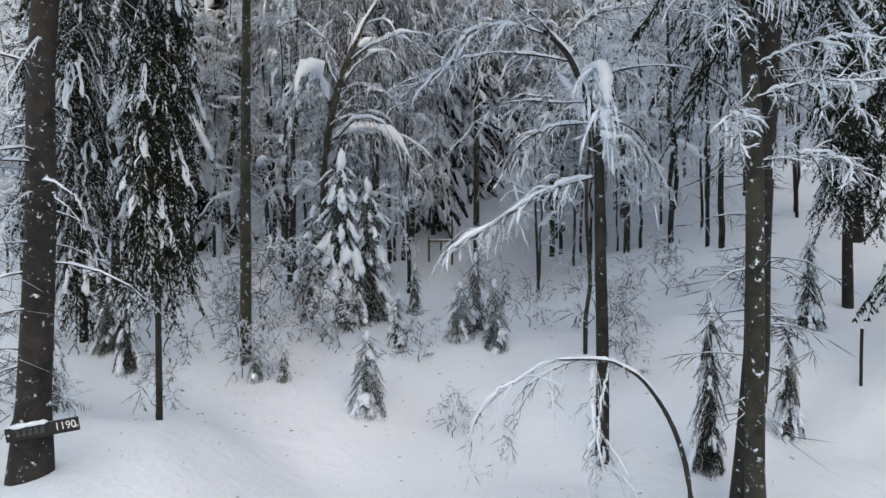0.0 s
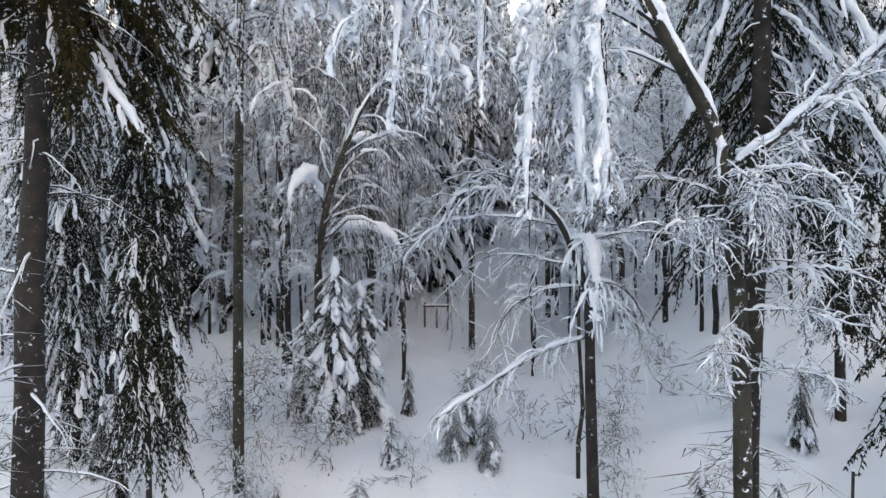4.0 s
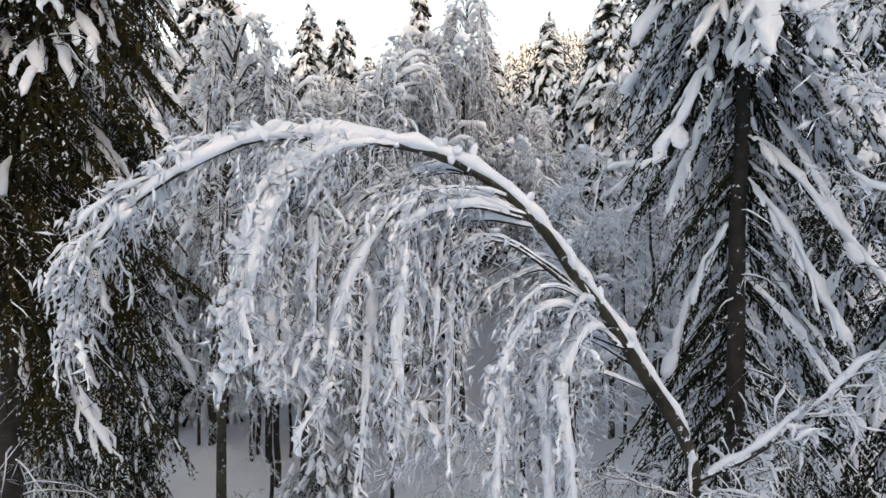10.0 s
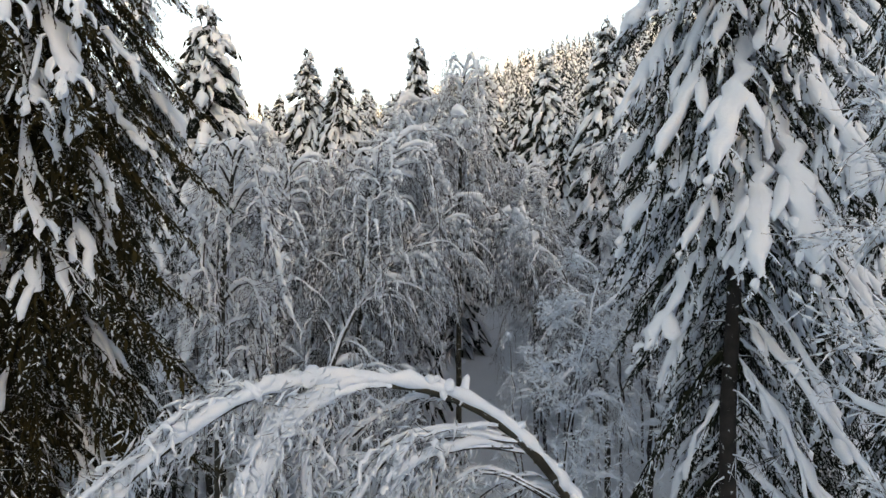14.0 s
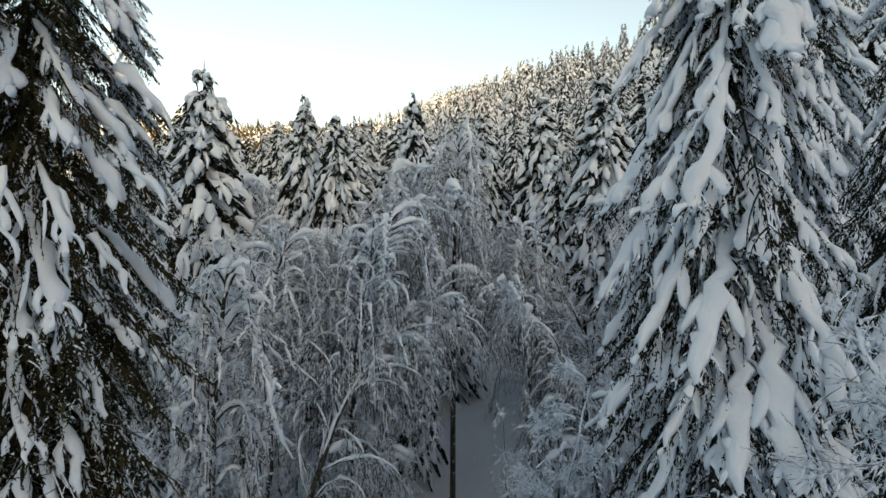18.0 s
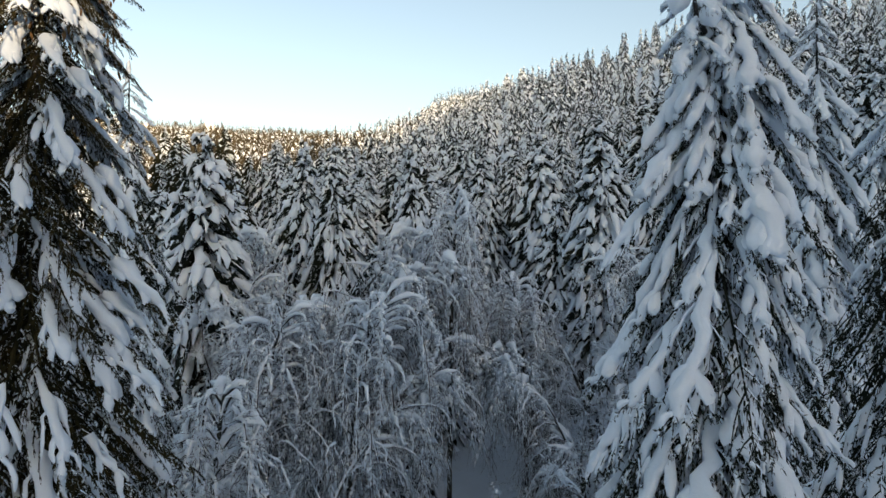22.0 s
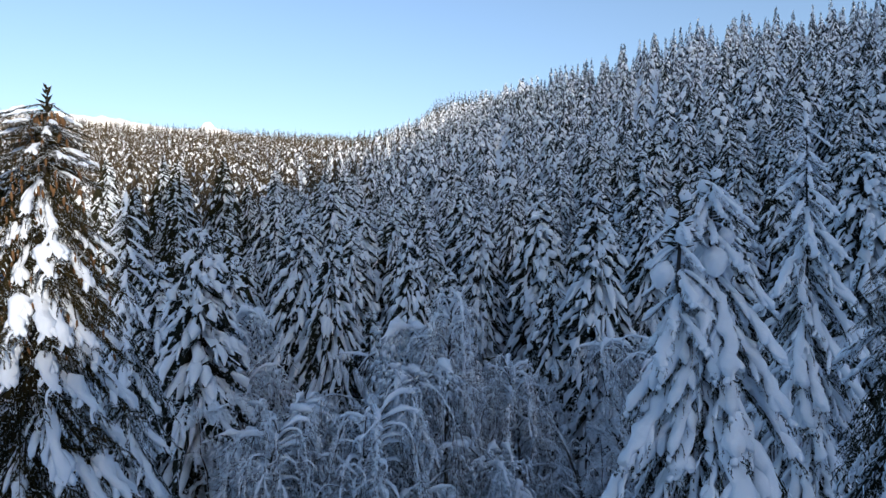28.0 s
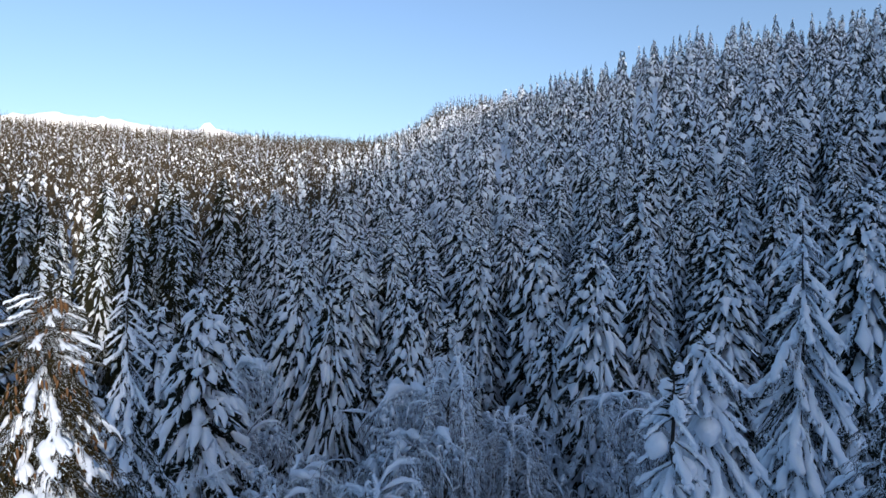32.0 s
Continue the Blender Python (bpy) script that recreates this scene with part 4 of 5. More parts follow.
# ---- the clearing: the birch bent into an arch ----
def hanging_limb(rng, thing, start, way, length, sag, r, load, twigs, twig_len, wood=TWIG, name="branch", n=14, clump=1.0, line=None, drops=0, drop_len=1.5):
    """A limb with its hanging stems and twigs, and its snow as a part of it."""
    L = grow(rng, start, way, length, n, sag, 0.07) if line is None else smooth_line(line, n)
    w, sn = Shape(), Shape()
    taper = np.linspace(1, 0.25, n)
    tubes(w, L, r * taper, 6)
    m = 2 * n
    S, t2 = resample(L, m)[2:], np.interp(np.linspace(0, 1, m), np.linspace(0, 1, n), taper)[2:]
    soft = np.convolve(np.pad(lumpy(rng, m - 2, 0.0, 2.1, 0.3), 2, mode="edge"), [0.12, 0.22, 0.32, 0.22, 0.12], "valid")
    rad = (r * t2 * 0.6 + load * 0.037 * np.linspace(0.8, 1.3, m - 2) * clump) * soft
    tan = unit(np.gradient(S, axis=0))
    up = np.array([-0.45, 0.35, 1.0])
    out = unit(up - tan * (tan @ up)[:, None])
    S = S + out * (r * t2 * 0.8 + 0.62 * rad)[:, None] + np.cumsum(rng.normal(0, 0.008, S.shape), axis=0) + rng.normal(0, 0.012, S.shape)
    tubes(sn, S, rad, 9, 0.9, rng, 0.3)
    lines = [L]
    for _ in range(drops):
        f = rng.uniform(0.22, 1.0) * (n - 1)
        j = min(int(f), n - 2)
        b = L[j] + (L[j + 1] - L[j]) * (f - j)
        d = unit(L[j + 1] - L[j]) + rng.normal(0, 0.4, 3)
        D = grow(rng, b, d, drop_len * rng.uniform(0.45, 1.25), n, 0.7, 0.1)
        lines.append(D)
        tubes(w, D, 0.012 * taper, 4)
        m = 20
        S = resample(D, m)[1:]
        soft = np.convolve(np.pad(lumpy(rng, m - 1, 0.2, 1.8, 0.3), 2, mode="edge"), [0.15, 0.2, 0.3, 0.2, 0.15], "valid")
        rad = min(load, 1.6) * 0.036 * (1.5 if rng.random() < 0.35 else rng.uniform(0.4, 0.9)) * (0.5 + 0.8 * np.sin(np.linspace(0.5, 2.9, m - 1))) * soft * (0.8 + 0.35 * np.sin(np.arange(m - 1) * rng.uniform(0.8, 1.5) + rng.uniform(0, 6)))
        S = S + np.array([-0.5, 0.5, 0.4]) * rad[:, None] + np.cumsum(rng.normal(0, 0.008, S.shape), axis=0)
        tubes(sn, S, rad + 0.006, 7, 1.0, rng, 0.22)
    for i, D in enumerate(lines):
        k = twigs if i == 0 else max(8, twigs // 2)
        f = rng.uniform(0.12, 1.0, k) * (n - 1)
        j = np.minimum(f.astype(int), n - 2)
        b = D[j] + (D[j + 1] - D[j]) * (f - j)[:, None]
        d = unit(unit(D[j + 1] - D[j]) * 0.6 + rng.normal(0, 0.6, (k, 3)))
        m = 7
        T = np.zeros((k, m, 3))
        T[:, 0] = b
        ln = twig_len * rng.uniform(0.35, 1.3, k) * (1.0 if i == 0 else 0.7)
        for q in range(1, m):
            d = unit(d + rng.normal(0, 0.22, (k, 3)) + np.array([0, 0, -1.0 * min(sag, 0.6)]))
            T[:, q] = T[:, q - 1] + d * (ln / (m - 1))[:, None]
        tr = np.full((k, 1), 0.008) * np.linspace(1.1, 0.4, m)
        tubes(w, T, tr, 3)
        S = T[:, 1:].copy()
        S[..., 2] += 0.014
        heavy = np.where(rng.random((k, 1)) < 0.35, 1.5, 0.6) * clump
        tubes(sn, S, tr[:, 1:] * 0.8 + 0.015 * load * heavy * rng.uniform(0.1, 1.8, (k, m - 1)) * np.array([0.6, 0.9, 1.1, 1.2, 0.9, 0.3]), 5, 1.0, rng, 0.3)
        for _ in range(5):
            q = rng.integers(1, m - 1, k)
            bb = T[np.arange(k), q]
            tt = bb + unit(rng.normal(0, 0.6, (k, 3)) + np.array([0, 0, -0.5]) + d * 0.6) * (ln * rng.uniform(0.15, 0.45, k))[:, None]
            spindles(w, bb, tt, np.full(k, 0.006))
            spindles(sn, bb + (0, 0, 0.012), tt + (0, 0, 0.012), (0.004 + 0.006 * load * heavy[:, 0]))
        if load > 0.75:
            j = rng.integers(2, n, int((20 if i == 0 else 9) * load))
            lumps(sn, D[j] + rng.normal(0, 0.04, (len(j), 3)) + (-0.03, 0.03, 0.02), min(load, 1.5) * rng.uniform(0.014, 0.042, len(j)), rng)
    ob = part(name, w.mesh(name, wood, False), thing)
    part("snow_load", sn.mesh("snow_load", BOUGH_SNOW), ob)
    return L


def draped_limb(rng, thing, line, r, thick, strands, heavy, size=1.0, cling=0.12):
    """A limb that arches over and hangs: snow on its back, clumps where it hangs, and strands with ragged ends."""
    n = 26
    L = smooth_line(line, n)
    T = unit(np.gradient(L, axis=0))
    hang = smooth01(-T[:, 2], 0.35, 0.95)
    s = np.linspace(0, 1, n)
    w, sn, tw = Shape(), Shape(), Shape()
    tubes(w, L, r * (1.1 - 0.8 * s), 6)
    soft = np.convolve(np.pad(rng.uniform(0.2, 1.8, n), 2, mode="edge"), [0.12, 0.22, 0.32, 0.22, 0.12], "valid")
    rad = thick * (0.66 + cling * hang) * soft * np.minimum(1, np.minimum(0.35 + s / 0.2, 0.12 + (1 - s) / 0.14))
    up = np.array([-0.5, -0.12, 1.0])
    out = unit(up - T * (T @ up)[:, None])
    S = L + out * (r * 0.6 + 0.62 * rad)[:, None] + np.cumsum(rng.normal(0, 0.006, L.shape), axis=0)
    tubes(sn, S, rad, 10, 0.92, rng, 0.16)
    low = np.flatnonzero(hang > 0.25)
    if len(low):
        j = rng.choice(low, int(60 * heavy))
        lumps(sn, S[j] + rng.normal(0, 0.6, (len(j), 3)) * thick, thick * rng.uniform(0.18, 0.45, len(j)), rng)
    for _ in range(strands):
        f = rng.uniform(0.3, 1.0) * (n - 1)
        j = min(int(f), n - 2)
        b = L[j] + (L[j + 1] - L[j]) * (f - j)
        D = grow(rng, b, unit(T[j] + rng.normal(0, 0.55, 3) + (-0.1, 0, 0)), rng.uniform(0.25, 0.95) * (0.6 + 4 * thick) * size, 11, 0.55, 0.20)
        u = np.linspace(0, 1, 11)
        tubes(w, D, 0.010 * (1.1 - 0.8 * u), 4)
        soft = rng.uniform(0.15, 1.6, 11) * np.where(rng.random(11) < 0.3, 0.35, 1.0)
        q = (0.008 + 0.42 * thick * rng.uniform(0.5, 1.3) * np.sin(np.linspace(0.5, 2.9, 11))) * soft
        tubes(sn, D + np.array([-0.5, -0.1, 0.4]) * q[:, None], q + 0.004, 7, 1.0, rng, 0.2)
        # ragged side twigs
        k = 9
        j = rng.integers(2, 11, k)
        t = D[j] + unit(rng.normal(0, 0.6, (k, 3)) + np.array([0, 0, -0.7])) * rng.uniform(0.08, 0.26, (k, 1)) * size
        spindles(tw, D[j], t, np.full(k, 0.005 * size))
        spindles(sn, D[j] + (0, 0, 0.01), D[j] + (t - D[j]) * 0.85 + (0, 0, 0.01), rng.uniform(0.008, 0.026, k))
    # the frayed curtain of fine twigs and clinging snow
    k = int((130 if cling > 0 else 75) * (0.3 + heavy))
    j = rng.integers(8, n, k)
    b = L[j] + rng.normal(0, 1.0, (k, 3)) * (0.05 + 1.2 * thick) * size
    t = b + unit(T[j] * 0.6 + rng.normal(0, 0.45, (k, 3)) + np.array([-0.1, 0, -0.5])) * rng.uniform(0.08, 0.30, (k, 1)) * size
    white = np.arange(k) if cling > 0 else np.flatnonzero(rng.random(k) < 0.4 + 0.4 * (j < 15))
    spindles(sn, b[white], t[white], rng.uniform(0.007, 0.026, len(white)))
    g = np.arange(0, k, 3 if cling > 0 else 1)
    spindles(tw, L[j[g]], t[g] + (t[g] - b[g]) * 0.6, np.full(len(g), 0.005 * size))
    k = 26
    j = rng.integers(4, n, k)
    t = L[j] + unit(T[j] * 0.5 + rng.normal(0, 0.6, (k, 3)) + np.array([0, 0, -0.2])) * rng.uniform(0.08, 0.32, (k, 1))
    spindles(tw, L[j], t, np.full(k, 0.006))
    spindles(sn, L[j] + (0, 0, 0.012), L[j] + (t - L[j]) * 0.8 + (0, 0, 0.012), rng.uniform(0.008, 0.024, k))
    ruffle(sn, 0.014 * size, 0.22 * size, n)
    ob = part("branch", w.mesh("branch", TWIG, False), thing)
    tagged(part("twig_spray", tw.mesh("twig_spray", TWIG, False), ob), kind="stuff")
    part("snow_load", sn.mesh("snow_load", BOUGH_SNOW), ob)


def bent_tree(label, points, r0, r1, n=48, power=1.0, load=1.0, snow_from=0.3, bark=BIRCH, group=""):
    P = smooth_line(points, n)
    rng = np.random.default_rng(int(abs(points[0][0]) * 100))
    s = np.linspace(0, 1, n)
    thing = tagged(new("birch_tree"), label, "birch", group)
    P0 = P - P[0]
    thing.location = P[0]
    R = r0 + (r1 - r0) * s ** power
    part("trunk", tubes(Shape(), P0, R, 10).mesh("trunk", bark), thing)
    i = int(snow_from * n)
    T = unit(np.gradient(P0, axis=0))[i:]
    slope = 1 - 0.5 * np.abs(T[:, 2])
    up = np.array([-0.35, -0.15, 1.0])
    out = unit(up - T * (T @ up)[:, None])
    rad = (R[i:] * 0.62 + 0.062 * load) * slope * lumpy(rng, n - i, 0.55, 1.35, 0.2)
    S = P0[i:] + out * (R[i:] * 0.75 + 0.35 * rad)[:, None]
    heap = tubes(Shape(), S, rad, 9, 0.85, rng, 0.12)
    if load > 1:
        j = rng.integers(1, n - i - 2, 46)
        lumps(heap, S[j] + rng.normal(0, 0.035, (46, 3)) + (0, 0, 0.02), rad[j] * rng.uniform(0.4, 0.95, 46), rng)
    part("trunk_snow", heap.mesh("trunk_snow", BOUGH_SNOW), thing)
    return thing, P0


ARCH = [(4.70, 10.2, -2.9), (4.66, 10.15, 0.5), (4.58, 10.05, 4.0), (4.45, 9.98, 5.6), (4.28, 9.9, 6.6), (4.12, 9.85, 7.57), (3.42, 9.57, 8.62), (2.91, 9.37, 9.37), (2.43, 9.17, 9.96), (1.91, 8.96, 10.66),
        (1.22, 8.76, 11.27), (0.43, 8.55, 11.63), (-0.39, 8.3, 11.75), (-1.1, 8.07, 11.75), (-1.62, 7.78, 11.65), (-2.31, 7.4, 11.23), (-2.87, 7.16, 10.7), (-3.26, 7.0, 9.96)]
arch, AP = bent_tree("leafless birch bent into a wide arch by its load of snow", ARCH, 0.16, 0.018, 60, 0.7, 1.5, 0.24)
rng = np.random.default_rng(21)
A0 = np.array(ARCH[0])


def great_limb(sx, sz, kx, kz, hx, hz, ex, ez, away, thick, strands, heavy):
    """A limb from the arch at sx, sz over its crown at kx, kz and its shoulder at hx, hz down to ex, ez; two thinner ones keep it company."""
    pts = [(sx, sz), (kx, kz), (hx, hz), (hx + 0.62 * (ex - hx), hz + 0.4 * (ez - hz)), (ex, ez)]
    order = np.array(ARCH[::-1])
    line = np.array([(x, np.interp(x, order[:, 0], order[:, 1]) + away * (1 if k else 0.2), z) for k, (x, z) in enumerate(pts)]) - A0
    draped_limb(rng, arch, line, 0.026, thick, strands, heavy)
    for _ in range(1):
        k = np.array([rng.uniform(0.75, 1.12), 1.0, rng.uniform(0.7, 1.0)])
        far = np.linspace(0, 1, len(line))[:, None] ** 1.5 * np.array([rng.uniform(-0.12, 0.12), rng.uniform(-0.35, 0.5), 0.0])
        begin = along(AP, np.clip(np.argmin(np.linalg.norm(AP - line[0], axis=1)) / (len(AP) - 1) + rng.uniform(-0.02, 0.03), 0, 1))
        draped_limb(rng, arch, begin + (line - line[0]) * k + far, 0.018, thick * rng.uniform(0.45, 0.75), strands // 2, heavy * 0.5)


for row in [(-0.05, 11.71, -0.6, 11.69, -1.17, 11.32, -1.76, 9.22, -0.1, 0.135, 14, 2.4), (-0.68, 11.72, -0.95, 11.6, -1.25, 11.0, -1.37, 8.9, 0.15, 0.13, 12, 2.2), (1.65, 10.87, 0.71, 11.05, -0.04, 10.8, -0.85, 8.41, -0.2, 0.075, 12, 1.1),
            (1.59, 10.82, 0.9, 10.93, 0.22, 10.68, 0.04, 8.09, -0.35, 0.085, 12, 1.2), (1.76, 10.71, 1.1, 10.8, 0.5, 10.6, 0.28, 8.18, 0.1, 0.07, 9, 1.0), (0.94, 11.4, 0.45, 11.46, -0.4, 11.07, -1.14, 9.02, 0.35, 0.06, 10, 0.9),
            (1.46, 10.95, 0.86, 11.03, -0.05, 10.58, -0.42, 7.56, 0.1, 0.07, 12, 1.0)]:
    great_limb(*row)
for row in [(2.7, 9.58, 1.44, 10.48, 0.85, 10.32, 0.70, 7.93, -0.1, 0.06, 9, 0.8), (2.37, 10.0, 1.87, 10.14, 1.2, 9.82, 0.68, 8.52, 0.3, 0.045, 6, 0.6), (2.95, 9.19, 2.06, 9.69, 1.42, 9.17, 1.24, 6.44, -0.25, 0.085, 8, 1.3),
            (3.08, 9.05, 2.4, 9.26, 1.92, 8.85, 2.05, 6.51, -0.1, 0.08, 7, 1.2), (3.29, 8.77, 2.4, 9.22, 1.75, 8.7, 1.56, 7.69, 0.3, 0.06, 6, 0.9), (2.94, 9.14, 2.5, 9.38, 2.17, 8.8, 2.30, 6.5, -0.45, 0.08, 7, 1.1)]:
    great_limb(*row)
# the slim end of the arch, with its fan of fine twigs
for u, way, ln in ((0.70, (-0.9, -0.3, 0.2), 1.7), (0.73, (-0.8, 0.4, 0.15), 1.6), (0.76, (-0.9, -0.2, 0.1), 1.6), (0.79, (-0.8, 0.35, 0.1), 1.5), (0.82, (-0.9, -0.35, 0.0), 1.4), (0.85, (-0.7, 0.3, -0.1), 1.3),
                   (0.88, (-0.7, -0.3, -0.1), 1.2), (0.91, (-0.5, 0.3, -0.2), 1.0), (0.94, (-0.4, -0.3, -0.3), 0.9), (0.97, (-0.2, 0.3, -0.5), 0.8), (1.0, (-0.1, -0.1, -0.9), 0.6)):
    draped_limb(rng, arch, grow(rng, along(AP, u), way, ln, 7, 0.42, 0.06), 0.013, 0.042, 4, 0.25)
# the limb that reaches out the other way, and sprays on the lower trunk
hanging_limb(rng, arch, along(AP, 0.262), (0.85, -0.45, 0.5), 3.2, 0.02, 0.05, 0.8, 30, 0.7, drops=5, drop_len=0.5)
hanging_limb(rng, arch, along(AP, 0.255), (0.25, -0.8, 0.2), 1.5, 0.5, 0.025, 0.35, 22, 0.6, drops=3, drop_len=0.6)
for u, way, ln in ((0.20, (-0.8, -0.5, 0.3), 1.5), (0.17, (0.6, -0.7, 0.3), 1.7), (0.22, (-0.3, -0.9, 0.5), 1.9), (0.24, (-0.9, 0.1, 0.4), 1.7), (0.14, (-0.7, -0.6, 0.2), 1.5), (0.12, (0.8, -0.3, 0.2), 1.4), (0.25, (0.4, -0.8, 0.3), 1.8), (0.23, (0.8, -0.5, 0.2), 1.9), (0.19, (-0.5, -0.8, 0.3), 1.6), (0.15, (0.3, -0.9, 0.1), 1.5)):
    hanging_limb(rng, arch, along(AP, u), way, ln, 0.12, 0.02, 0.33, 26, 0.5, drops=2, drop_len=0.7)

# birches bowed into domes, their limbs hanging in white curtains
def domed_birch(label, x, y, top, lean, spread, drop, limbs, seed):
    r = np.random.default_rng(seed)
    z = float(land(x, y))
    h = top - z - 0.5
    thing = tagged(new("birch_tree"), label, "birch", "weeping birches")
    thing.location = (x, y, z)
    P = smooth_line([(0, 0, -0.5), (lean[0] * 0.08, lean[1] * 0.08, h * 0.45), (lean[0] * 0.35, lean[1] * 0.35, h * 0.8), (lean[0], lean[1], h)], 20)
    part("trunk", tubes(Shape(), P, np.linspace(0.15, 0.04, 20), 9).mesh("trunk", BIRCH), thing)
    for k in range(limbs):
        g = (k + 0.5) / limbs
        b = along(P, 0.5 + 0.5 * g)
        a = k * 2.4 + r.uniform(-0.4, 0.4)
        d = np.array([math.cos(a), math.sin(a), 0]) * spread * r.uniform(0.55, 1.15) * (1.2 - 0.5 * g) + np.array([lean[0], lean[1], 0]) * 0.18
        rise, fall = r.uniform(0.3, 0.9), drop * r.uniform(0.5, 1.2)
        line = [b, b + d * 0.4 + (0, 0, rise * 0.8), b + d * 0.75 + (0, 0, rise * 0.7), b + d * 0.97 + (0, 0, -0.22 * fall), b + d * 1.08 + (0, 0, -0.6 * fall), b + d * 1.14 + (0, 0, -fall)]
        draped_limb(r, thing, line, 0.03, r.uniform(0.07, 0.15) * (0.6 + 0.7 * g), 5, r.uniform(0.3, 0.9) * (0.5 + g), 1.7, -0.46)


for x, y, top, lean, spread, drop, limbs, seed in [(-4.9, 16.9, 16.3, (0.6, -0.4), 1.3, 2.4, 22, 31), (-2.6, 25.8, 18.0, (1.5, 1.0), 2.4, 3.2, 38, 32), (1.5, 30.8, 22.1, (0.3, 0.1), 1.6, 3.2, 34, 33), (5.8, 36.2, 18.2, (-0.9, 0.0), 2.5, 3.0, 34, 34),
                                                   (-6.4, 27.5, 17.2, (1.2, -0.6), 2.2, 3.0, 30, 35)]:
    domed_birch("leafless birch bowed into a dome of white hanging twigs", x, y, top, lean, spread, drop, limbs, seed)

# the slim forked tree
slim, SP = bent_tree("slim dark tree with a forked crown and long snow-lined limbs", [(3.12, 13.3, -2.8), (3.12, 13.3, 0.5), (3.05, 13.25, 3.0), (3.0, 13.2, 4.6), (2.8, 13.1, 5.5), (2.4, 13.0, 6.4), (1.9, 12.9, 6.9)], 0.14, 0.04, 26, 1.0, 0.5, 0.6, BARK)
for u, way, ln, sag, load, tw in [(0.68, (-0.8, 0.5, 0.2), 3.2, 0.2, 0.4, 36), (0.74, (0.9, -0.2, 0.5), 3.2, 0.22, 0.55, 40), (0.76, (0.3, -0.8, 0.2), 2.3, 0.6, 1.8, 22),
                                  (0.82, (-0.9, 0.1, 0.2), 3.2, 0.15, 0.5, 40), (0.9, (-0.6, -0.4, 0.5), 2.4, 0.2, 0.5, 30), (0.9, (0.5, 0.3, 0.7), 2.6, 0.2, 0.5, 34), (0.62, (0.8, 0.3, 0.1), 2.0, 0.35, 0.5, 20),
                                  (0.60, (-0.8, -0.2, 0.1), 2.4, 0.35, 0.4, 26), (0.56, (0.7, -0.5, 0.1), 1.6, 0.4, 0.4, 18), (0.97, (-0.8, 0.2, 0.3), 2.2, 0.3, 0.6, 30)]:
    hanging_limb(rng, slim, along(SP, u), way, ln, sag, 0.026, load, tw, 0.9)

hanging_limb(rng, slim, None, None, 0, 0.4, 0.034, 0.75, 60, 0.7, n=16, line=np.array([(3.05, 13.25, 4.2), (2.2, 13.1, 3.95), (1.2, 12.95, 3.4), (0.1, 12.8, 2.7)]) - np.array((3.12, 13.3, -2.8)))

# the sapling bowed to the snow in front of it
sapling, _P = bent_tree("young sapling bowed over into a hoop with a rim of snow", [(3.72, 10.0, -2.8), (3.66, 10.0, -0.9), (3.43, 10.0, 0.1), (3.0, 10.0, 0.83), (2.6, 10.0, 1.12), (2.28, 10.0, 1.2), (1.66, 10.0, 1.2)], 0.045, 0.02, 30, 1.0, 0.22, 0.45, TWIG)
for u, way, ln in ((0.75, (-0.3, -0.4, -0.7), 1.6), (0.9, (-0.8, 0.2, -0.4), 1.8), (0.98, (-0.9, -0.2, -0.2), 1.9), (0.85, (0.1, -0.5, -0.8), 1.4)):
    hanging_limb(rng, sapling, along(_P, u), way, ln, 0.3, 0.010, 0.4, 12, 0.7)

# frosted tree beside the flight path, whose crown comes up from below
def frosted(label, x, y, made, turn, scale=1.0):
    P, trunk, wood, snow = made
    thing = leafless_tree(label, x, y, (trunk.mesh("trunk", BIRCH), wood.mesh("crown", FROST, False), snow.mesh("snow_load", BOUGH_SNOW)), turn, scale, "frosted trees")
    return thing


frosted("rime-white leafless tree with finely forked twigs", 8.1, 7.7, leafless(701, 17.0, 0.12, 0.3, 26, 2.8, 30, 0.8, 1.6, 0.45, 0.10), 3.0)
frosted("small leafless tree with white crooked limbs", 3.6, 17.2, leafless(702, 13.0, 0.06, 0.35, 24, 2.8, 26, 0.8, 2.6, 0.40, 0.06), 0.5)

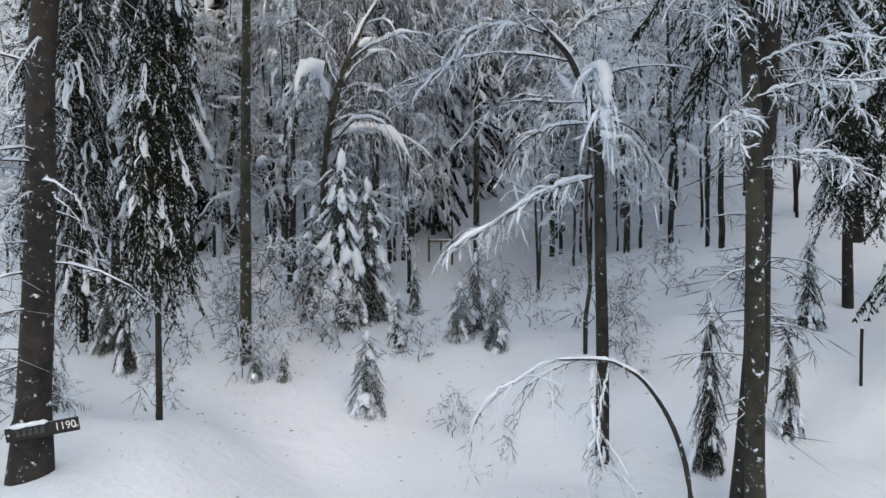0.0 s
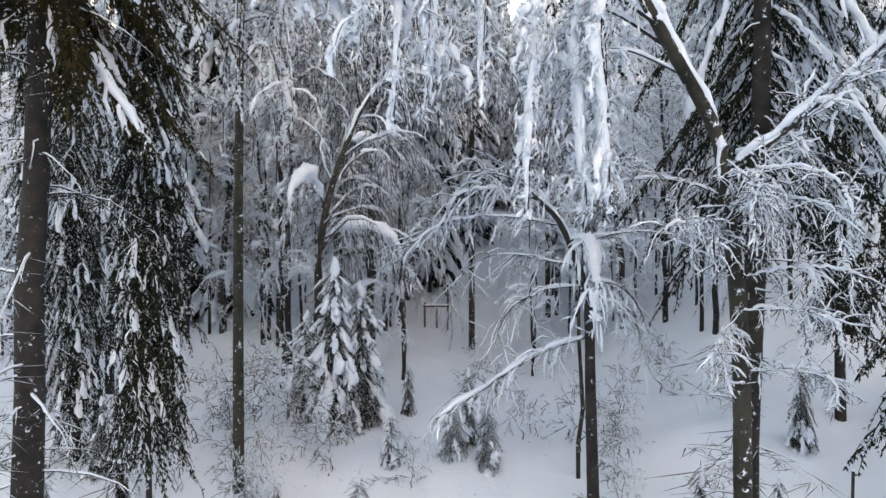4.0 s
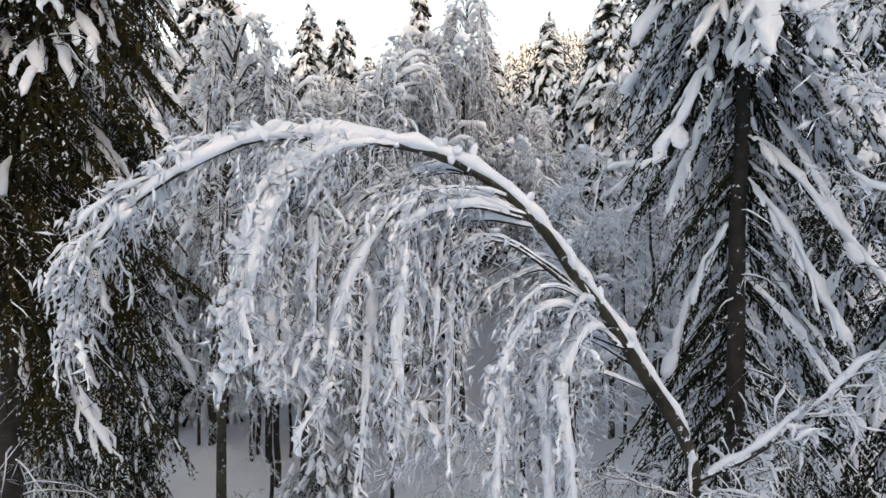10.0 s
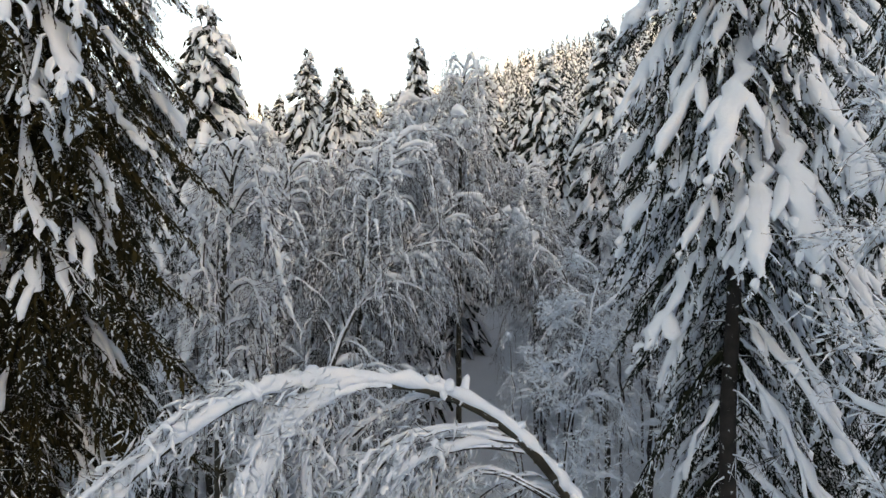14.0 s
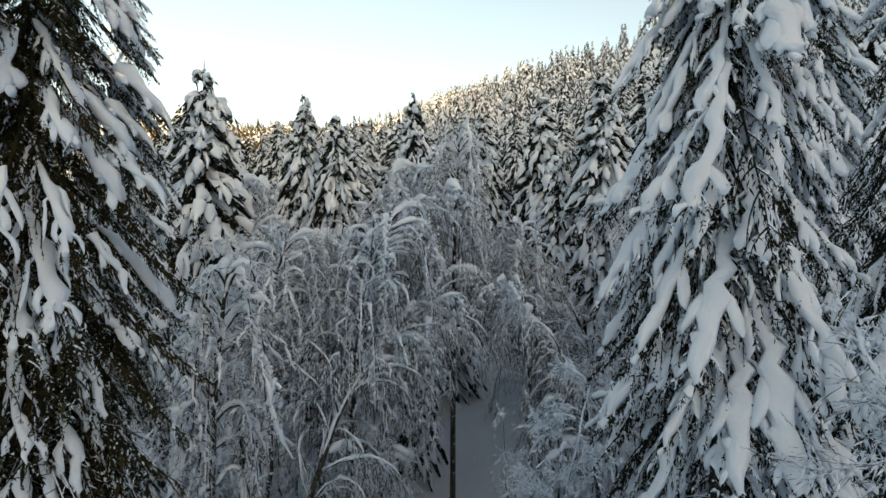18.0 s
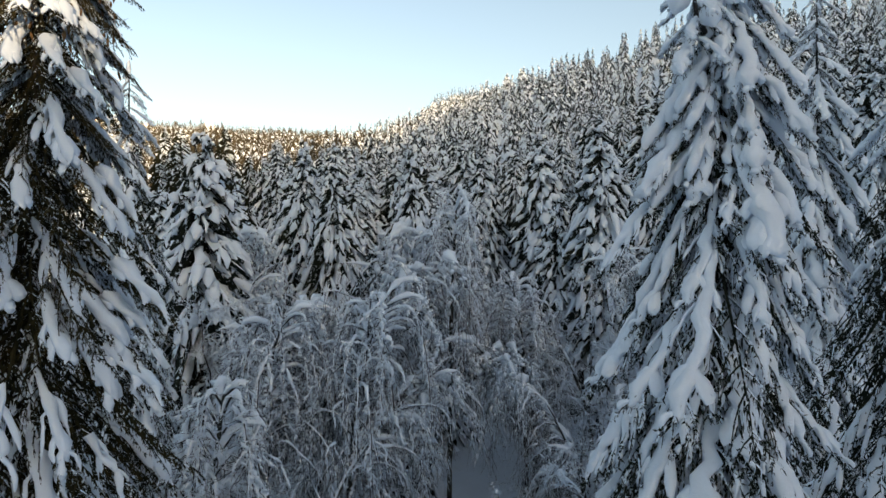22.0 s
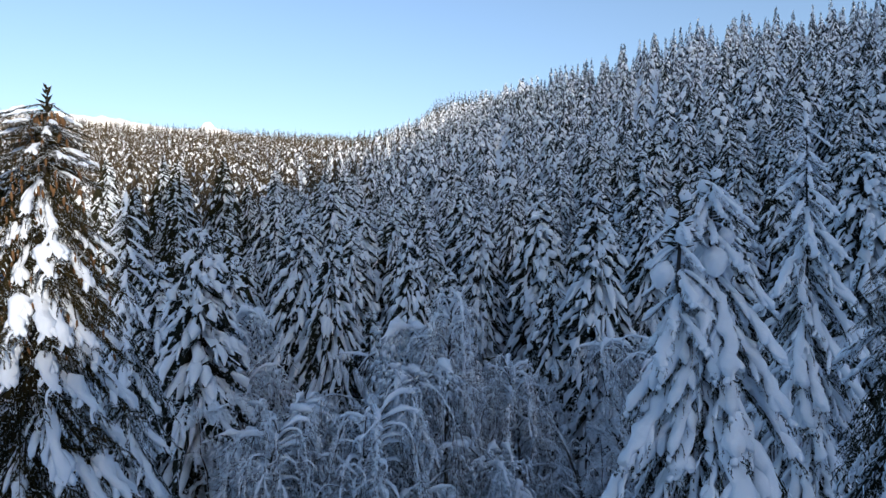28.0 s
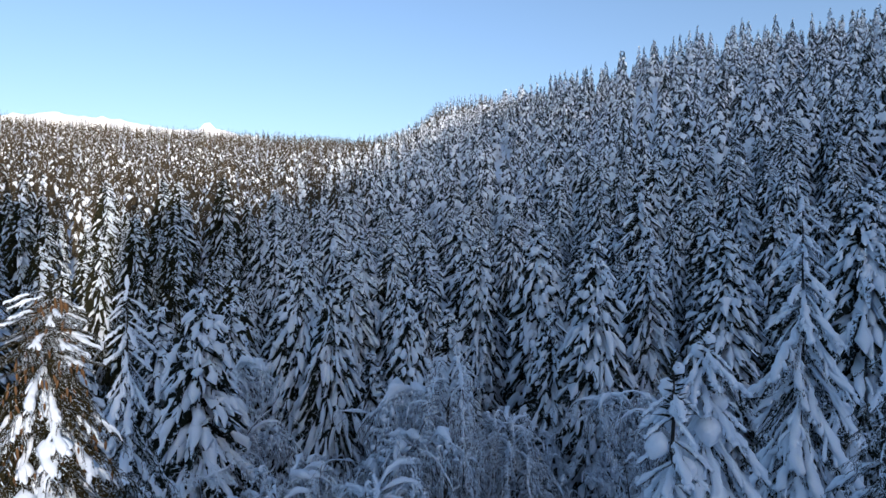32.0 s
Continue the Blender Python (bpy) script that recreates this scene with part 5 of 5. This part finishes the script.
# ---- smaller spruces about the clearing ----
YOUNG = [joined_spruce("young", 4.0, 0.04, (1.35, 1.5, 1.2)[k], 0.08, library(720 + 40 * k, 0.055, [(48, 84), (44, 80), (24, 60)], 6, 0.8, (0.5, 0.7, 0.4)), 730 + k, 0.27, 7, NEEDLE, (0.25, 0.6, 0.3)[k]) for k in range(3)]
for x, y, h, k, w in [(-1.65, 14.8, 1.8, 0, 1.5), (-3.0, 20.0, 5.2, 1, 1.3), (-2.3, 20.8, 4.4, 1, 1.4), (-3.9, 20.6, 3.4, 1, 1.5), (-8.6, 17.5, 2.1, 2, 1.2), (-7.7, 16.6, 2.6, 1, 0.9), (4.95, 12.6, 3.3, 2, 0.8),
                      (1.35, 17.8, 1.8, 2, 1.6), (0.45, 18.2, 1.6, 0, 1.6), (0.9, 18.6, 2.2, 2, 1.2), (-1.2, 18.0, 1.5, 1, 1.2), (-9.2, 12.6, 3.0, 1, 1.0), (-4.4, 16.0, 1.0, 0, 1.2), (-3.7, 15.8, 0.9, 2, 1.2),
                      (9.4, 17.5, 2.4, 0, 1.0), (-0.9, 21.5, 1.7, 2, 1.0), (6.9, 13.6, 2.4, 0, 0.8), (-8.0, 13.8, 2.4, 0, 1.0), (2.2, 24.0, 1.3, 0, 1.1)]:
    t = place_joined(YOUNG[k], spot(x, y, h, x * 2.3, w * 4.0 / h * (h / 4.0) ** 0.8, 4.0, 0.08), "young spruce half buried in snow, its boughs pressed down", "young spruces")

MEDIUM = library(820, 0.044, [(50, 72), (44, 66), (22, 50)], 6, 0.5, swell=(1.0, 1.1, 1.4))
MEDIUM_RAGGED = library(860, 0.027, [(58, 82), (50, 76), (10, 40)], 5, 0.45, (0.45, 0.3, 0.2))
SHRUBS = [finish(leafless(900 + k, 1.5, 0.016, 0.3, 12, 0.9, 9, 0.4, 0.25, 0.05, 0.25)) for k in range(3)]
for x, y, sc, k in [(-4.8, 16.2, 0.9, 0), (-4.1, 15.9, 0.8, 1), (-6.1, 14.4, 1.0, 2), (-0.6, 17.0, 0.9, 0), (-2.7, 17.4, 1.0, 1), (0.2, 14.2, 0.7, 2), (4.2, 15.5, 0.9, 0), (6.3, 15.0, 1.0, 1), (-7.0, 11.6, 1.0, 2),
                    (-8.0, 18.5, 1.3, 0), (-4.9, 18.6, 1.5, 0), (-4.0, 19.4, 1.6, 1), (-5.6, 21.0, 1.6, 2), (-3.2, 18.2, 1.2, 2), (-4.4, 17.2, 0.9, 2), (-6.9, 17.0, 1.3, 1), (3.9, 18.4, 1.4, 2), (4.6, 17.0, 1.1, 0), (-6.6, 20.0, 1.3, 1), (2.4, 19.0, 1.0, 2), (5.2, 19.5, 1.2, 0), (8.2, 18.5, 1.1, 1), (-5.4, 18.0, 1.2, 2), (-3.4, 22.5, 1.4, 0), (1.4, 21.5, 1.2, 1), (7.2, 22.0, 1.3, 2), (-9.6, 15.5, 1.3, 1)]:
    leafless_tree("small leafless shrub poking out of the snow", x, y, SHRUBS[k], x * 5.1, sc, "shrubs", "shrub", 0.05)

DARKS = [joined_spruce("dark", 15.0, (0.14, 0.25, 0.255)[k], (1.35, 1.15, 1.2)[k], (0.24, 0.24, 0.14)[k], MEDIUM_RAGGED, 760 + k, (0.38, 0.34, 0.26)[k], (7, 7, 10)[k], NEEDLE, (0.42, 0.42, 0.35)[k]) for k in range(3)]
for x, y, top, k, w in [(-5.3, 12.7, 15.5, 2, 0.9), (-9.6, 18.2, 15.0, 0, 1.0), (-12.6, 21.5, 16.0, 1, 1.1), (-11.0, 15.6, 14.0, 1, 1.0), (11.3, 19.0, 17.0, 1, 1.25), (13.6, 18.4, 16.0, 0, 1.1)]:
    place_joined(DARKS[k], spot(x, y, top - float(land(x, y)), x, w, 15.0), "narrow dark spruce with ragged hanging boughs", "tall spruces")
BIGS = [joined_spruce("big", 24.0, 0.2, (2.3, 2.0, 1.8)[k], 0.42, MEDIUM, 780 + k, 0.6, 5, NEEDLE, (0.25, 0.9, 0.5)[k], 0.3) for k in range(3)]
for x, y, top, k, w in [(10.7, 13.6, 25.0, 0, 1.0), (14.2, 23.4, 28.9, 1, 1.0), (-9.9, 23.6, 26.0, 2, 1.0)]:
    place_joined(BIGS[k], spot(x, y, top - float(land(x, y)), x, w, 24.0), "tall snow-laden spruce at the edge of the clearing", "tall spruces")


# ---- made things ----
def bevelled(name, size, mat, bev=0.006):
    bm = bmesh.new()
    bmesh.ops.create_cube(bm, size=1.0, matrix=Matrix.Diagonal((*size, 1)))
    bmesh.ops.bevel(bm, geom=bm.edges[:], offset=bev, segments=2, affect="EDGES")
    me = bpy.data.meshes.new(name)
    bm.to_mesh(me)
    bm.free()
    me.materials.append(mat)
    return me


def sign():
    board = tagged(new("trail_sign"), "black trail board with white height marking, on the spruce trunk", "sign")
    board.matrix_basis = pose(-5.79, 9.81, 0.22, 0, -10.5, 0) @ Matrix.Scale(1.06, 4)
    part("board", bevelled("board", (1.02, 0.025, 0.19), BLACK), board)
    cu = bpy.data.curves.new("height_text", "FONT")
    cu.body, cu.size, cu.extrude, cu.align_x, cu.align_y = "1190", 0.15, 0.002, "CENTER", "CENTER"
    cu.materials.append(LETTER)
    t = part("height_text", cu, board, "white painted number", pose(0.33, -0.016, 0, 90, 0, 0))
    cu = bpy.data.curves.new("unit_text", "FONT")
    cu.body, cu.size, cu.extrude, cu.align_x, cu.align_y = "m", 0.08, 0.002, "CENTER", "CENTER"
    cu.materials.append(LETTER)
    part("unit_text", cu, board, "white painted letter", pose(0.475, -0.016, -0.025, 90, 0, 0))
    for i in range(5):
        part("worn_letter", bevelled("worn_letter", (0.055, 0.004, 0.085), WORN, 0.001), board, "worn grey lettering", pose(-0.33 + 0.085 * i, -0.0148, 0, 0, 0, 0))
    part("bolt", bevelled("bolt", (0.03, 0.01, 0.03), LETTER, 0.008), board, "", pose(-0.46, -0.017, 0))
    r = np.random.default_rng(3)
    Q = np.stack([np.linspace(-0.45, 0.1, 10), np.zeros(10), np.full(10, 0.10)], -1)
    part("snow_rim", tubes(Shape(), Q, 0.035 * lumpy(r, 10, 0.7, 1.3), 7).mesh("snow_rim", BOUGH_SNOW), board)


WORN = speckled("worn_letter", (0.03, 0.03, 0.032), (0.09, 0.09, 0.09), 40.0, 0.8, 0.99)
sign()


def stake(x, y, h):
    z = float(land(x, y))
    t = tagged(new("marker_pole"), "slim dark marker pole standing in the snow", "pole")
    t.location = (x, y, z)
    P = np.array([(0, 0, -0.4), (0, 0, h * 0.5), (0.01, 0, h - 0.02), (0.01, 0, h)])
    part("shaft", tubes(Shape(), P, np.array([0.035, 0.034, 0.034, 0.02]), 10).mesh("shaft", BARK), t)
    part("snow_cap", tubes(Shape(), P[-1] + np.array([(0, 0, -0.01), (0, 0, 0.02), (0, 0, 0.05), (0, 0, 0.06)]), np.array([0.04, 0.045, 0.03, 0.005]), 8).mesh("snow_cap", BOUGH_SNOW), t)


stake(9.1, 14.8, 1.25)


def timber_frame(x, y):
    """The small wooden frame by the path in the wood."""
    t = tagged(new("wooden_frame"), "small brown timber frame with snow on its rail", "frame")
    t.location = (x, y, float(land(x, y)))
    for px, h in ((-0.6, 1.4), (0.0, 1.3), (0.55, 2.3)):
        part("post", bevelled("post", (0.1, 0.1, h + 0.4), WOOD), t, "", pose(px, 0, h / 2 - 0.2))
    part("rail", bevelled("rail", (1.3, 0.08, 0.1), WOOD), t, "", pose(-0.02, -0.09, 1.2))
    Q = np.stack([np.linspace(-0.62, 0.6, 10), np.full(10, -0.09), np.full(10, 1.28)], -1)
    part("snow_rim", tubes(Shape(), Q, 0.05 * lumpy(np.random.default_rng(4), 10, 0.8, 1.2), 7).mesh("snow_rim", BOUGH_SNOW), t)


timber_frame(-0.1, 34.0)


# cones at the top of the ragged spruce
def cones():
    r = np.random.default_rng(31)
    n = 300
    d = 0.15 + 3.6 * r.random(n) ** 1.3
    a = r.uniform(0, 2 * np.pi, n)
    reach = (0.15 + 0.38 * d ** 0.75) * r.uniform(0.55, 1.0, n)
    top = L_LINE[-1]
    line = np.array([(0, 0, 0), (0, 0, -0.04), (0.004, 0, -0.09), (0.006, 0, -0.13)])
    cone = tubes(Shape(), line, np.array([0.007, 0.019, 0.018, 0.006]), 7).mesh("cone", CONE)
    for k in range(n):
        z = top[2] - d[k] - reach[k] * 0.45
        part("cone", cone, L_TREE, "", pose(top[0] + reach[k] * math.cos(a[k]), top[1] + reach[k] * math.sin(a[k]), z, r.normal(0, 9), r.normal(0, 9), 0) @ Matrix.Scale(r.uniform(0.85, 1.25), 4))


cones()


# fallen scraps of twig and bark on the snow
def litter():
    r = np.random.default_rng(41)
    n = 420
    x, y = r.uniform(-6, 6, n), r.uniform(10, 22, n)
    z = land(x, y) + 0.012
    A = np.stack([x, y, z], -1)
    a = r.uniform(0, 6.3, n)
    l = r.uniform(0.02, 0.12, n)
    sh = spindles(Shape(), A, A + np.stack([np.cos(a) * l, np.sin(a) * l, r.uniform(0, 0.02, n)], -1), r.uniform(0.006, 0.014, n))
    tagged(new("twig_litter", sh.mesh("twig_litter", BARK, False)), "scattered dark twig scraps lying on the snow", "twigs", kind="stuff")


litter()
